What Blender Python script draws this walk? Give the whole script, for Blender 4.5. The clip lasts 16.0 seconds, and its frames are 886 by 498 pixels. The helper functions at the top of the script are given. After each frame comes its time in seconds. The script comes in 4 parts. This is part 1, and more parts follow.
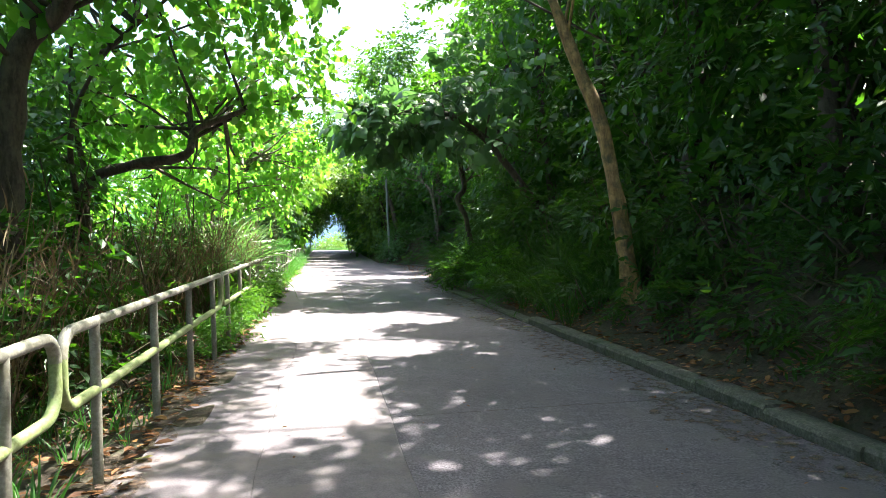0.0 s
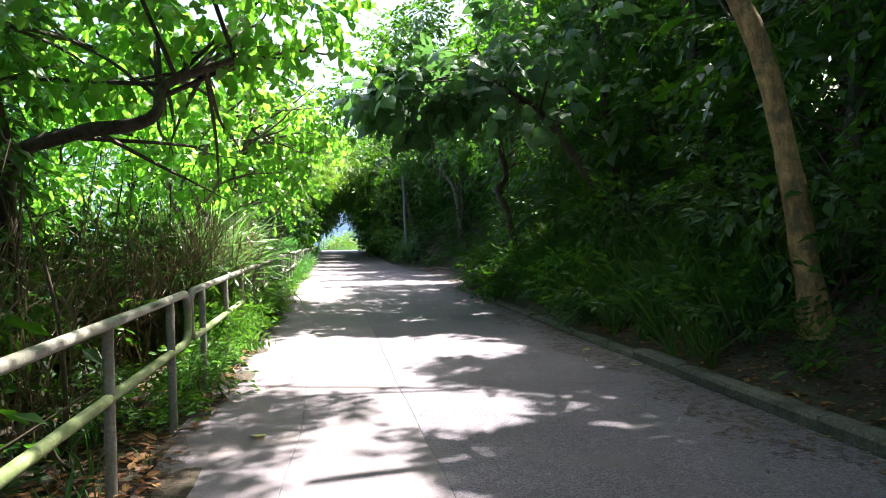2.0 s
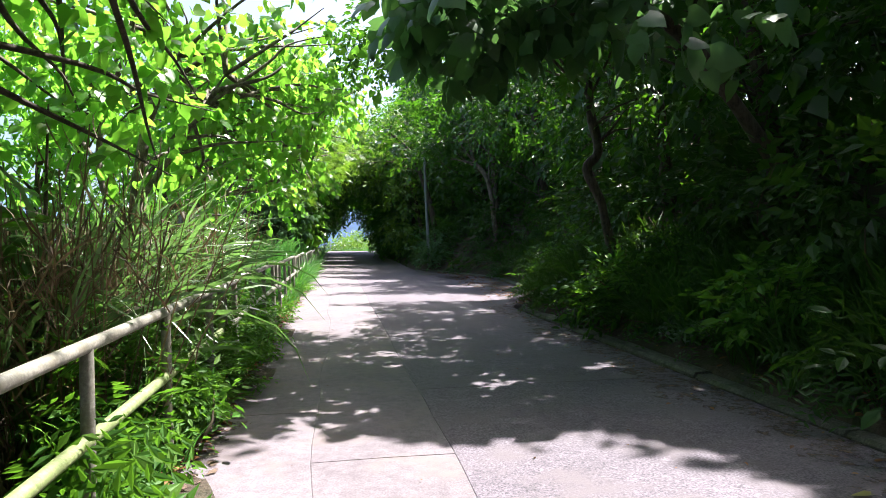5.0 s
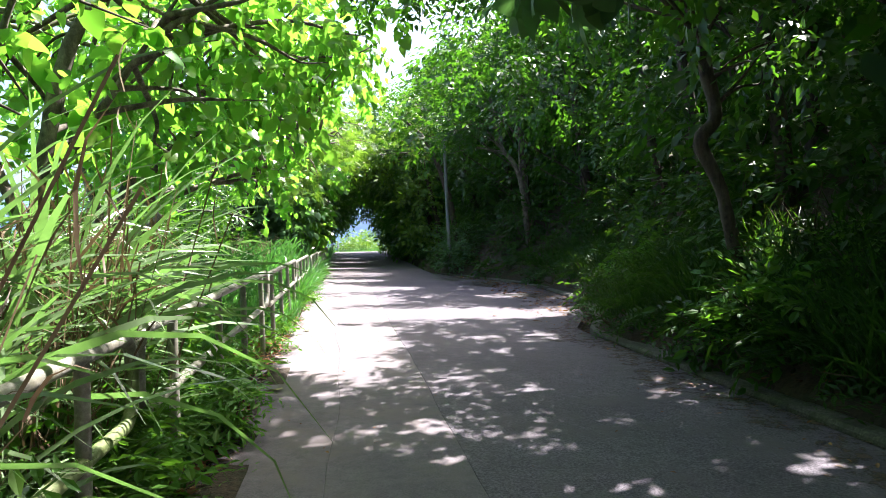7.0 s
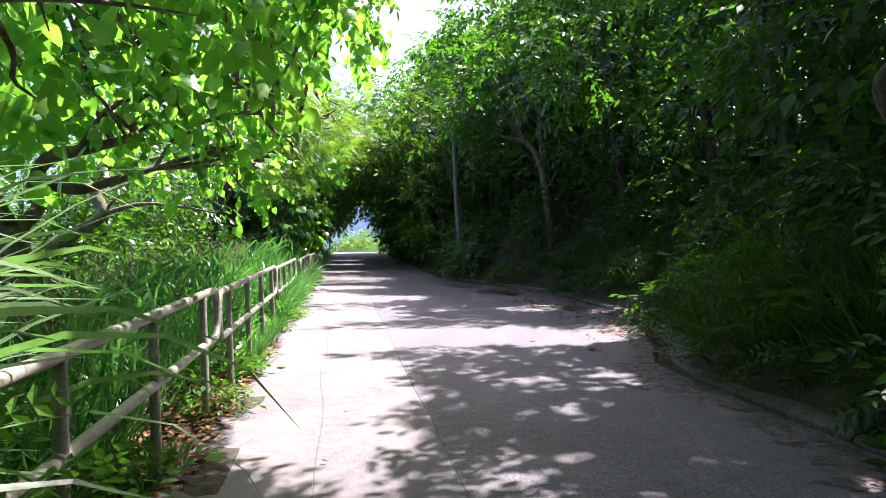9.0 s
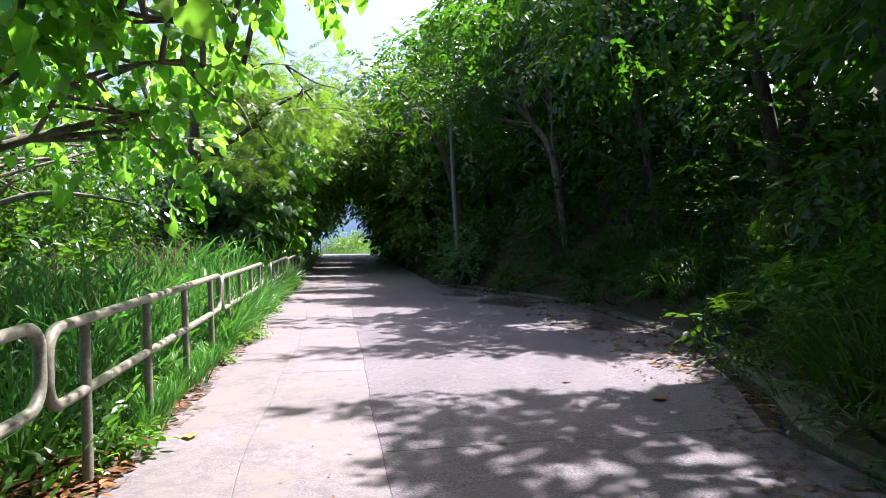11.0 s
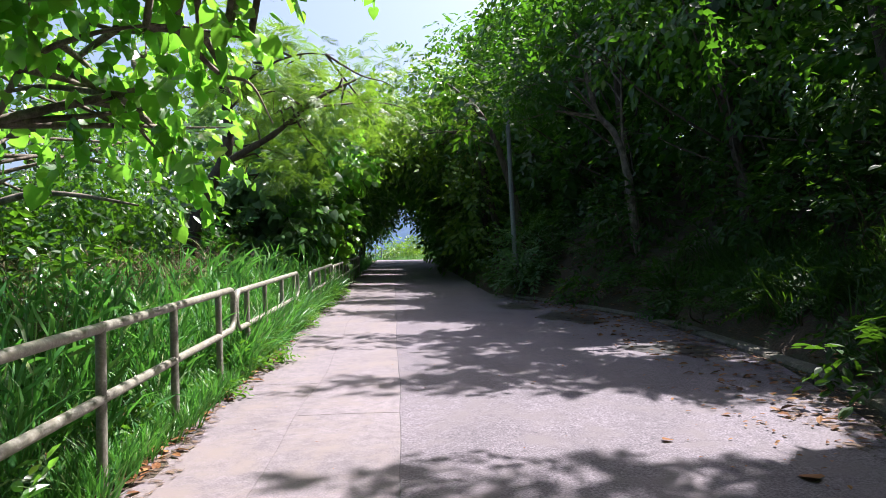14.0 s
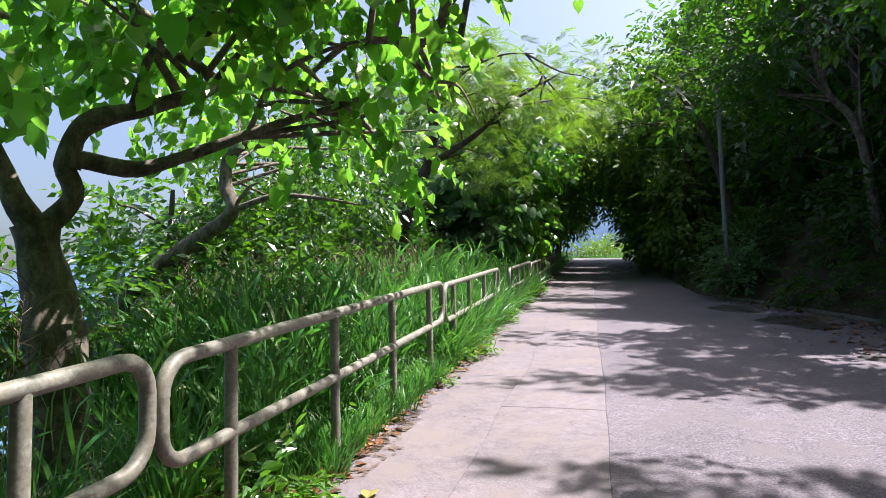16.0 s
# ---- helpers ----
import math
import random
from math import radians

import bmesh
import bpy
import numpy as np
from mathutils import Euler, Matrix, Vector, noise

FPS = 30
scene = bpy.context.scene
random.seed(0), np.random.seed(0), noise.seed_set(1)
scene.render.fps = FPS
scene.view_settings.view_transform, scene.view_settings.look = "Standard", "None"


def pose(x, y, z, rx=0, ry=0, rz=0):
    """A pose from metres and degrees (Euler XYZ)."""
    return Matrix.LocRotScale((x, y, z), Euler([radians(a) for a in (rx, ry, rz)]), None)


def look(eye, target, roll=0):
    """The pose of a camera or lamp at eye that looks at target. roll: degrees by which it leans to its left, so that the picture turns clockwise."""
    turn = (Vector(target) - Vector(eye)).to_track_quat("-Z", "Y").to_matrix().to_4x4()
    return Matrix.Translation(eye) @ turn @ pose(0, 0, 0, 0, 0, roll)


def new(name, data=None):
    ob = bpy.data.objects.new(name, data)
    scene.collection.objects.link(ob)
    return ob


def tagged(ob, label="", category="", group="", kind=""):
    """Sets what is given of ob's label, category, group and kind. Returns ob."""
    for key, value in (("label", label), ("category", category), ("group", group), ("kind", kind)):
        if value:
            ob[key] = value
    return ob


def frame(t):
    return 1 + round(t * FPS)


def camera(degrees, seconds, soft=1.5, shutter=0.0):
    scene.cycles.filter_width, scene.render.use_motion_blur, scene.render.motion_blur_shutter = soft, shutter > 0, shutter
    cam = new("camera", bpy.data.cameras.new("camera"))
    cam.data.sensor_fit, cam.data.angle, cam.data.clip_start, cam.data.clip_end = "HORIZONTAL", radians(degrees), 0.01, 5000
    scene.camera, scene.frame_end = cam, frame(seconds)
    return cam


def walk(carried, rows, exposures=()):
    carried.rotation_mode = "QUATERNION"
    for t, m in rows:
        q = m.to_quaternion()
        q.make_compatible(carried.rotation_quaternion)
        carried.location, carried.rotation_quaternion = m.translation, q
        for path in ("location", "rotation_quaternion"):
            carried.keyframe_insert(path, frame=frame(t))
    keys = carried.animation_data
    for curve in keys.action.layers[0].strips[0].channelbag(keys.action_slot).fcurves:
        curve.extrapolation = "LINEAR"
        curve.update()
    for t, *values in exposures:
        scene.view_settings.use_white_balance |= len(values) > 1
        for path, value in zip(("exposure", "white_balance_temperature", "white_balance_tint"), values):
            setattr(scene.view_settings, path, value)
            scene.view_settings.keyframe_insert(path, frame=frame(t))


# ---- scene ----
cam = camera(68.3, 16.0, soft=0.7)
METRES, EYE, TILT, LEAN, TURN = 18.1, 1.5, 0.0, 0.0, 0.0
ROWS = [
    (0.0, 0.0, 0.0, 0.0, 0.19, 3.36, 3.32),
    (0.5, -0.0076, 0.0434, 0.0036, 0.4, 3.41, 3.28),
    (1.0, -0.0172, 0.0866, 0.0077, 0.55, 3.45, 3.24),
    (1.5, -0.0274, 0.1289, 0.011, 0.69, 3.44, 3.23),
    (2.0, -0.0391, 0.1719, 0.0147, 0.83, 3.36, 3.18),
    (2.5, -0.0495, 0.2158, 0.0188, 0.96, 3.34, 3.12),
    (3.0, -0.0603, 0.2582, 0.0233, 1.09, 3.4, 3.11),
    (3.5, -0.0687, 0.3028, 0.0259, 1.12, 3.42, 3.08),
    (4.0, -0.0781, 0.3474, 0.0298, 1.17, 3.4, 3.08),
    (6.5, -0.1179, 0.5617, 0.05, 1.74, 3.39, 3.1),
    (7.0, -0.1276, 0.6024, 0.0535, 1.95, 3.38, 3.11),
    (7.5, -0.1356, 0.6429, 0.0571, 2.0, 3.42, 3.13),
    (8.0, -0.142, 0.6821, 0.0609, 2.02, 3.34, 3.13),
    (8.5, -0.145, 0.7169, 0.0635, 1.95, 3.31, 3.14),
    (9.0, -0.1485, 0.7526, 0.0664, 1.9, 3.35, 3.18),
    (11.5, -0.1531, 0.9213, 0.0783, 1.51, 3.43, 3.31),
    (12.0, -0.1537, 0.9445, 0.0811, 1.5, 3.49, 3.34),
    (12.5, -0.1549, 0.96, 0.0832, 1.41, 3.7, 3.36),
    (13.0, -0.155, 0.9692, 0.0835, 1.91, 3.84, 3.36),
    (13.5, -0.1541, 0.9735, 0.0835, 3.79, 4.01, 3.23),
    (14.0, -0.1543, 0.9745, 0.083, 6.51, 4.15, 2.97),
    (14.5, -0.1551, 0.9743, 0.0826, 9.7, 4.32, 2.7),
    (15.0, -0.1563, 0.9739, 0.0825, 13.46, 4.4, 2.33),
    (15.5, -0.1578, 0.9729, 0.0824, 17.94, 4.49, 1.89),
    (16.0, -0.1587, 0.9713, 0.0814, 23.4, 4.69, 1.54),
]
walk(cam, [(t, pose(0, 0, EYE, TILT, LEAN, TURN) @ pose(METRES * x, METRES * y, METRES * z, 90 + pitch, roll, yaw)) for t, x, y, z, yaw, pitch, roll in ROWS],
     exposures=[(0.0, 3.1, 6150, 5), (2.0, 2.72, 6050, 9), (3.0, 2.35, 6000, 13), (4.0, 2.1, 5950, 14), (6.4, 2.55, 5950, 13), (7.5, 2.55, 5950, 13), (9.0, 2.35, 5950, 14), (12.5, 1.9, 5950, 15), (16.0, 1.72, 5950, 16)])

# ---- light ----
SUN_ELEV, SUN_EAST = radians(60), radians(52)          # height, and turn from +y towards +x
SUN = np.array([math.sin(SUN_EAST) * math.cos(SUN_ELEV), math.cos(SUN_EAST) * math.cos(SUN_ELEV), math.sin(SUN_ELEV)])
world = bpy.data.worlds.new("sky")
world.use_nodes = True
scene.world = world
sky = world.node_tree.nodes.new("ShaderNodeTexSky")
sky.sky_type, sky.sun_disc = "NISHITA", False
sky.sun_elevation, sky.sun_rotation = SUN_ELEV, SUN_EAST
sky.air_density, sky.dust_density = 1.1, 6.0
world.node_tree.links.new(sky.outputs[0], world.node_tree.nodes["Background"].inputs[0])
world.node_tree.nodes["Background"].inputs[1].default_value = 0.076
sun = new("sun", bpy.data.lights.new("sun", "SUN"))
sun.data.energy, sun.data.angle, sun.data.color = 5.0, radians(0.6), (1.0, 0.925, 0.8)
sun.matrix_world = look(tuple(SUN * 50), (0, 0, 0))

# ---- the lie of the land ----
GX, GY = -0.0442, 0.0819                # fall of the road's plane
CREST = 66.0


def crest(y):
    """Distance along, flattened past the crest of the road."""
    y = np.asarray(y, float)
    return np.where(y < CREST, y, CREST + (y - CREST) * 0.25)


def rail_x(y):
    return -1.455 - 0.1786 * np.asarray(y, float)


def plane_z(x, y):
    return GX * np.asarray(x, float) + GY * crest(y)


def at(d, y, h=0.0):
    """A place d metres across from the railing, y along, h above the road's plane."""
    x = float(rail_x(y)) + d
    return Vector((x, y, float(GX * (rail_x(y) + min(max(d, -2), 8)) + GY * crest(y)) + h))


def kerb_d(y):
    return np.interp(y, [-8, 6, 17, 20.5, 22, 24.5, 29, 32, 34.5, 46, 90], [4.8, 4.76, 4.55, 4.5, 5.2, 5.95, 6.1, 5.2, 4.15, 4.15, 4.3])


SEA = -7.0


def rough(x, y, size=1.0):
    return np.sin(x * 1.7 / size + 1.3 * np.sin(y * 0.9 / size)) * np.cos(y * 1.3 / size + 0.7 * np.sin(x * 1.1 / size))


def land_z(x, y):
    """Height of the ground sheet."""
    x, y = np.asarray(x, float), np.asarray(y, float)
    d = x - rail_x(y)
    k = kerb_d(y)
    base = GX * (rail_x(y) + np.clip(d, -2, 8)) + GY * crest(np.clip(y, -60, 300))
    z = base - 0.14
    far = np.clip((y - 70) / 12, 0, 1)
    left = np.clip(0.22 - d, 0, None)
    z = np.where(d < 0.48, base - 0.02 - 0.10 * left - 0.035 * np.clip(left - 2, 0, 30) ** 2 * (1 - 0.7 * far) + 0.04 * rough(x, y, 0.6), z)
    right = np.clip(d - k - 0.28, 0, None)
    bank = np.minimum(right * 0.62, 1.5 + right * 0.28) * (1 - 0.8 * far)
    z = np.where(d > k + 0.2, base + 0.10 + np.minimum(bank, 16) + 0.05 * rough(x, y, 0.5) * np.clip(right, 0, 1), z)
    return np.maximum(z, SEA - 4)


# ---- materials ----
def nodes_of(name):
    mat = bpy.data.materials.new(name)
    mat.use_nodes = True
    t = mat.node_tree
    return mat, t, t.nodes["Principled BSDF"], t.nodes["Material Output"]


def ramp(t, source, stops):
    n = t.nodes.new("ShaderNodeValToRGB")
    while len(n.color_ramp.elements) < len(stops):
        n.color_ramp.elements.new(0.5)
    for e, (p, c) in zip(n.color_ramp.elements, stops):
        e.position, e.color = p, (*c, 1)
    t.links.new(source, n.inputs[0])
    return n.outputs[0]


def noise_of(t, scale, detail=6, rough_=0.6, stretch=None, co="Object"):
    c = t.nodes.new("ShaderNodeTexCoord")
    n = t.nodes.new("ShaderNodeTexNoise")
    n.inputs["Scale"].default_value, n.inputs["Detail"].default_value, n.inputs["Roughness"].default_value = scale, detail, rough_
    out = c.outputs[co]
    if stretch:
        m = t.nodes.new("ShaderNodeMapping")
        m.inputs["Scale"].default_value = stretch
        t.links.new(out, m.inputs[0])
        out = m.outputs[0]
    t.links.new(out, n.inputs["Vector"])
    return n.outputs[0]


def blend(t, a, b, f, kind="MULTIPLY"):
    n = t.nodes.new("ShaderNodeMix")
    n.data_type, n.blend_type = "RGBA", kind
    n.inputs[0].default_value = f if isinstance(f, float) else 0.5
    if not isinstance(f, float):
        t.links.new(f, n.inputs[0])
    t.links.new(a, n.inputs[6])
    t.links.new(b, n.inputs[7])
    return n.outputs[2]


def bump(t, bsdf, source, strength, distance=0.02):
    n = t.nodes.new("ShaderNodeBump")
    n.inputs["Strength"].default_value, n.inputs["Distance"].default_value = strength, distance
    t.links.new(source, n.inputs["Height"])
    t.links.new(n.outputs[0], bsdf.inputs["Normal"])


def surface(name, dark, light, fine=60, coarse=1.3, roughness=0.85, relief=0.4, metal=0.0, stain=None, stretch=None, spec=0.5, relief_depth=0.01):
    """Two scales of mottling, with a stain colour in patches."""
    mat, t, b, _ = nodes_of(name)
    f = noise_of(t, fine, 4, 0.7, stretch)
    c = noise_of(t, coarse, 5, 0.6)
    col = ramp(t, f, [(0.36, dark), (0.64, light)])
    col = blend(t, col, ramp(t, c, [(0.3, (0.72, 0.72, 0.72)), (0.7, (1.1, 1.1, 1.1))]), 1.0)
    col = blend(t, col, ramp(t, noise_of(t, coarse * 14, 3, 0.7), [(0.35, (0.8, 0.8, 0.8)), (0.65, (1.12, 1.12, 1.12))]), 1.0)
    if stain:
        s = ramp(t, noise_of(t, coarse * 2.3, 7, 0.7), [(0.48, (0, 0, 0)), (0.66, (1, 1, 1))])
        rgb = t.nodes.new("ShaderNodeRGB")
        rgb.outputs[0].default_value = (*stain, 1)
        col = blend(t, col, rgb.outputs[0], s, "MIX")
    t.links.new(col, b.inputs["Base Color"])
    b.inputs["Roughness"].default_value, b.inputs["Metallic"].default_value = roughness, metal
    b.inputs["Specular IOR Level"].default_value = spec
    bump(t, b, f, relief, relief_depth)
    return mat


def leaf_mat(name, colours, glow, through_=0.4, roughness=0.45, spec=0.4):
    """Leaves: a gloss coat over a thin sheet that lets light through."""
    mat, t, b, out = nodes_of(name)
    g = t.nodes.new("ShaderNodeNewGeometry")
    n = len(colours)
    col = ramp(t, g.outputs["Random Per Island"], [(i / (n - 1), c) for i, c in enumerate(colours)])
    col = blend(t, col, ramp(t, noise_of(t, 9, 3), [(0.3, (0.8, 0.8, 0.8)), (0.7, (1.1, 1.1, 1.1))]), 1.0)
    t.links.new(col, b.inputs["Base Color"])
    b.inputs["Roughness"].default_value, b.inputs["Specular IOR Level"].default_value = roughness, spec
    tr = t.nodes.new("ShaderNodeBsdfTranslucent")
    rgb = t.nodes.new("ShaderNodeRGB")
    rgb.outputs[0].default_value = (*glow, 1)
    t.links.new(blend(t, col, rgb.outputs[0], 0.75, "MIX"), tr.inputs[0])
    mix = t.nodes.new("ShaderNodeMixShader")
    mix.inputs[0].default_value = through_
    t.links.new(b.outputs[0], mix.inputs[1])
    t.links.new(tr.outputs[0], mix.inputs[2])
    t.links.new(mix.outputs[0], out.inputs[0])
    return mat


ASPHALT = surface("worn_road", (0.042, 0.035, 0.046), (0.178, 0.15, 0.182), 62, 0.9, 0.85, 0.45, stain=(0.1, 0.083, 0.094), relief_depth=0.008)
CONCRETE = surface("road_concrete", (0.098, 0.082, 0.094), (0.172, 0.144, 0.164), 90, 0.8, 0.85, 0.22, stain=(0.14, 0.113, 0.112), relief_depth=0.005)
KERB = surface("kerb_concrete", (0.06, 0.054, 0.045), (0.15, 0.136, 0.113), 45, 3.0, 0.95, 0.7, stain=(0.04, 0.042, 0.023))
SOIL = surface("soil", (0.032, 0.022, 0.014), (0.079, 0.054, 0.036), 25, 1.1, 0.95, 0.9, stain=(0.036, 0.043, 0.018), relief_depth=0.04)
PAINT = surface("weathered_rail_paint", (0.158, 0.148, 0.122), (0.245, 0.234, 0.202), 40, 5, 0.5, 0.15, stain=(0.144, 0.13, 0.094))
PAINT_MOSS = surface("mossy_rail_paint", (0.137, 0.173, 0.05), (0.238, 0.274, 0.13), 30, 6, 0.6, 0.2, stain=(0.144, 0.187, 0.065))
BARK = surface("bark", (0.025, 0.018, 0.013), (0.094, 0.068, 0.05), 16, 2.5, 0.9, 0.8, stretch=(1, 1, 0.25), stain=(0.079, 0.065, 0.05))
BARK_OLD = surface("old_bark", (0.075, 0.06, 0.047), (0.24, 0.2, 0.16), 14, 2.2, 0.9, 0.9, stretch=(1, 1, 0.4), stain=(0.05, 0.04, 0.03))
BARK_PALE = surface("pale_bark", (0.15, 0.088, 0.036), (0.4, 0.245, 0.1), 14, 2.5, 0.85, 0.7, stretch=(1, 1, 0.3), stain=(0.065, 0.058, 0.029))
STEM = surface("thin_stems", (0.05, 0.036, 0.022), (0.115, 0.086, 0.05), 20, 3, 0.85, 0.3)
STEEL = surface("lamp_post_steel", (0.144, 0.151, 0.158), (0.216, 0.223, 0.23), 30, 3, 0.55, 0.1)
WET = surface("wet_mud", (0.01, 0.009, 0.01), (0.02, 0.018, 0.02), 20, 2, 0.5, 0.1)
HEART = leaf_mat("broad_leaf", [(0.022, 0.094, 0.0058), (0.036, 0.137, 0.0086), (0.058, 0.173, 0.011), (0.144, 0.194, 0.014)], (0.27, 0.62, 0.045), 0.6, 0.32, 0.9)
# darker copy of the glossy leaf, with the wood's shade in its green
DARK = leaf_mat("shade_toned_leaf", [(0.011, 0.036, 0.008), (0.018, 0.056, 0.01), (0.03, 0.082, 0.013)], (0.125, 0.36, 0.012), 0.36, 0.48, 0.35)
OVAL = leaf_mat("glossy_leaf", [(0.016, 0.054, 0.0072), (0.025, 0.079, 0.0094), (0.04, 0.108, 0.013)], (0.144, 0.36, 0.011), 0.34, 0.3, 0.7)
GREY = leaf_mat("grey_green_leaf", [(0.043, 0.101, 0.043), (0.058, 0.122, 0.058), (0.072, 0.144, 0.05)], (0.144, 0.324, 0.058), 0.35, 0.42, 0.45)
FEATHER = leaf_mat("feathery_leaf", [(0.05, 0.122, 0.014), (0.072, 0.151, 0.018), (0.101, 0.18, 0.022)], (0.23, 0.418, 0.022), 0.4, 0.4, 0.6)
# undergrowth greens lowered so the colour itself carries the shade
SHADE = leaf_mat("shade_dark_leaf", [(0.011, 0.038, 0.008), (0.018, 0.054, 0.01), (0.028, 0.074, 0.013)], (0.12, 0.28, 0.011), 0.28, 0.5, 0.3)
GRASS = leaf_mat("grass_blade", [(0.022, 0.092, 0.022), (0.036, 0.135, 0.03), (0.06, 0.175, 0.042), (0.14, 0.18, 0.06)], (0.15, 0.46, 0.045), 0.3, 0.42, 0.4)
WEED = leaf_mat("weed_leaf", [(0.03, 0.1, 0.012), (0.05, 0.14, 0.018), (0.09, 0.17, 0.025)], (0.18, 0.42, 0.02), 0.35, 0.55, 0.25)
# the pale silver-green stop paints sun glints onto some blades
REED = leaf_mat("reed_blade", [(0.025, 0.086, 0.014), (0.04, 0.115, 0.022), (0.065, 0.144, 0.036), (0.1, 0.17, 0.06), (0.2, 0.26, 0.15), (0.24, 0.2, 0.1), (0.24, 0.13, 0.06)], (0.185, 0.4, 0.055), 0.3, 0.26, 1.0)
DRY = leaf_mat("dead_leaf", [(0.06, 0.026, 0.014), (0.13, 0.055, 0.025), (0.19, 0.085, 0.036), (0.26, 0.145, 0.055)], (0.288, 0.144, 0.036), 0.15, 0.7, 0.2)
YELLOW = leaf_mat("yellow_leaf", [(0.28, 0.24, 0.07), (0.26, 0.25, 0.09)], (0.432, 0.36, 0.036), 0.2)
STRAW = leaf_mat("dry_cane", [(0.072, 0.043, 0.025), (0.122, 0.079, 0.043), (0.173, 0.13, 0.072)], (0.216, 0.144, 0.058), 0.12, 0.6)


# ---- building blocks ----
def mesh_np(name, verts, faces, mat, smooth=False):
    """A mesh from arrays: verts n x 3, faces m x 3 or m x 4."""
    verts, faces = np.asarray(verts, np.float32), np.asarray(faces, np.int32)
    me = bpy.data.meshes.new(name)
    me.vertices.add(len(verts))
    me.vertices.foreach_set("co", verts.ravel())
    k = faces.shape[1]
    me.loops.add(faces.size)
    me.loops.foreach_set("vertex_index", faces.ravel())
    me.polygons.add(len(faces))
    me.polygons.foreach_set("loop_start", np.arange(0, faces.size, k, dtype=np.int32))
    me.polygons.foreach_set("use_smooth", np.full(len(faces), smooth))
    me.update(calc_edges=True)
    me.materials.append(mat)
    return me


def thing(name, place, label, category, group="", kind=""):
    ob = new(name)
    ob.location = place
    return tagged(ob, label, category, group, kind)


def part_np(name, verts, faces, mat, parent, label="", smooth=False, kind=""):
    """One mesh part, given in the world's metres, under its parent."""
    o = np.array(parent.location) if parent.parent is None else np.array(parent.location) + np.array(parent.parent.location)
    ob = new(name, mesh_np(name, np.asarray(verts) - o, faces, mat, smooth))
    ob.parent = parent
    return tagged(ob, label, kind=kind)


def tube_clean(points, radii, sides=8, wobble=0.0):
    """A round open-ended limb through points."""
    pts = [Vector(p) for p in points]
    n = len(pts)
    V, F = [], []
    side = None
    for i, p in enumerate(pts):
        t = (pts[min(i + 1, n - 1)] - pts[max(i - 1, 0)]).normalized()
        if side is None:
            side = t.orthogonal().normalized()
        side = (side - t * side.dot(t)).normalized()
        up = t.cross(side)
        r = radii[i] if hasattr(radii, "__len__") else radii
        for j in range(sides):
            a = 2 * math.pi * j / sides
            k = r * (1 + (wobble * noise.noise(p * 3 + Vector((math.cos(a), math.sin(a), 0))) if wobble else 0))
            V.append(p + side * (k * math.cos(a)) + up * (k * math.sin(a)))
    for i in range(n - 1):
        for j in range(sides):
            F.append((i * sides + j, i * sides + (j + 1) % sides, (i + 1) * sides + (j + 1) % sides, (i + 1) * sides + j))
    return np.array(V), np.array(F)


def joined(pieces):
    V, F, k = [], [], 0
    for v, f in pieces:
        V.append(v)
        F.append(np.asarray(f) + k)
        k += len(v)
    return np.concatenate(V), np.concatenate(F)


def curve_points(points, steps=5):
    """Points of a smooth line through the given ones."""
    p = [Vector(q) for q in points]
    p = [p[0] * 2 - p[1]] + p + [p[-1] * 2 - p[-2]]
    out = []
    for i in range(1, len(p) - 2):
        for s in range(steps):
            t = s / steps
            a, b, c, d = p[i - 1], p[i], p[i + 1], p[i + 2]
            out.append(0.5 * (2 * b + (c - a) * t + (2 * a - 5 * b + 4 * c - d) * t * t + (3 * b - a - 3 * c + d) * t ** 3))
    return out + [p[-2]]


# ---- leaves ----
rng = np.random.default_rng(7)


def leaf_shape(kind):
    """One leaf along +y with its face to +z: corners and triangles."""
    if kind == "heart":
        half = [(0.0, 0.06, 0), (0.28, -0.04, -0.02), (0.43, 0.2, -0.06), (0.34, 0.52, -0.06), (0.14, 0.82, -0.05)]
        v = [(0, 0.06, 0), (0, 0.45, 0.02), (0, 1.0, -0.12)]
        v += [h for h in half[1:]] + [(-x, y, z) for x, y, z in half[1:]]
        f = [(0, 3, 1), (3, 4, 1), (4, 5, 1), (5, 6, 1), (6, 2, 1), (0, 1, 7), (7, 1, 8), (8, 1, 9), (9, 1, 10), (10, 1, 2)]
    elif kind == "oval":
        v = [(0, 0, 0), (0, 0.5, 0.0), (0, 1, -0.1), (0.2, 0.28, 0.05), (0.2, 0.66, 0.03), (-0.2, 0.28, 0.05), (-0.2, 0.66, 0.03)]
        f = [(0, 3, 1), (3, 4, 1), (4, 2, 1), (0, 1, 5), (5, 1, 6), (6, 1, 2)]
    elif kind == "leafy":
        v = [(0, 0, 0), (0.23, 0.3, 0.05), (0.19, 0.68, 0.03), (0, 1, -0.1), (-0.19, 0.68, 0.03), (-0.23, 0.3, 0.05)]
        f = [(0, 1, 2), (0, 2, 3), (0, 3, 4), (0, 4, 5)]
    elif kind == "plain":
        v = [(0, 0, 0), (0.25, 0.42, 0.04), (0, 1, -0.08), (-0.25, 0.42, 0.04)]
        f = [(0, 1, 2), (0, 2, 3)]
    else:
        v = [(0, 0, 0), (0.16, 0.45, 0.03), (0, 1, -0.05), (-0.16, 0.45, 0.03)]
        f = [(0, 1, 2), (0, 2, 3)]
    return np.array(v, float), np.array(f)


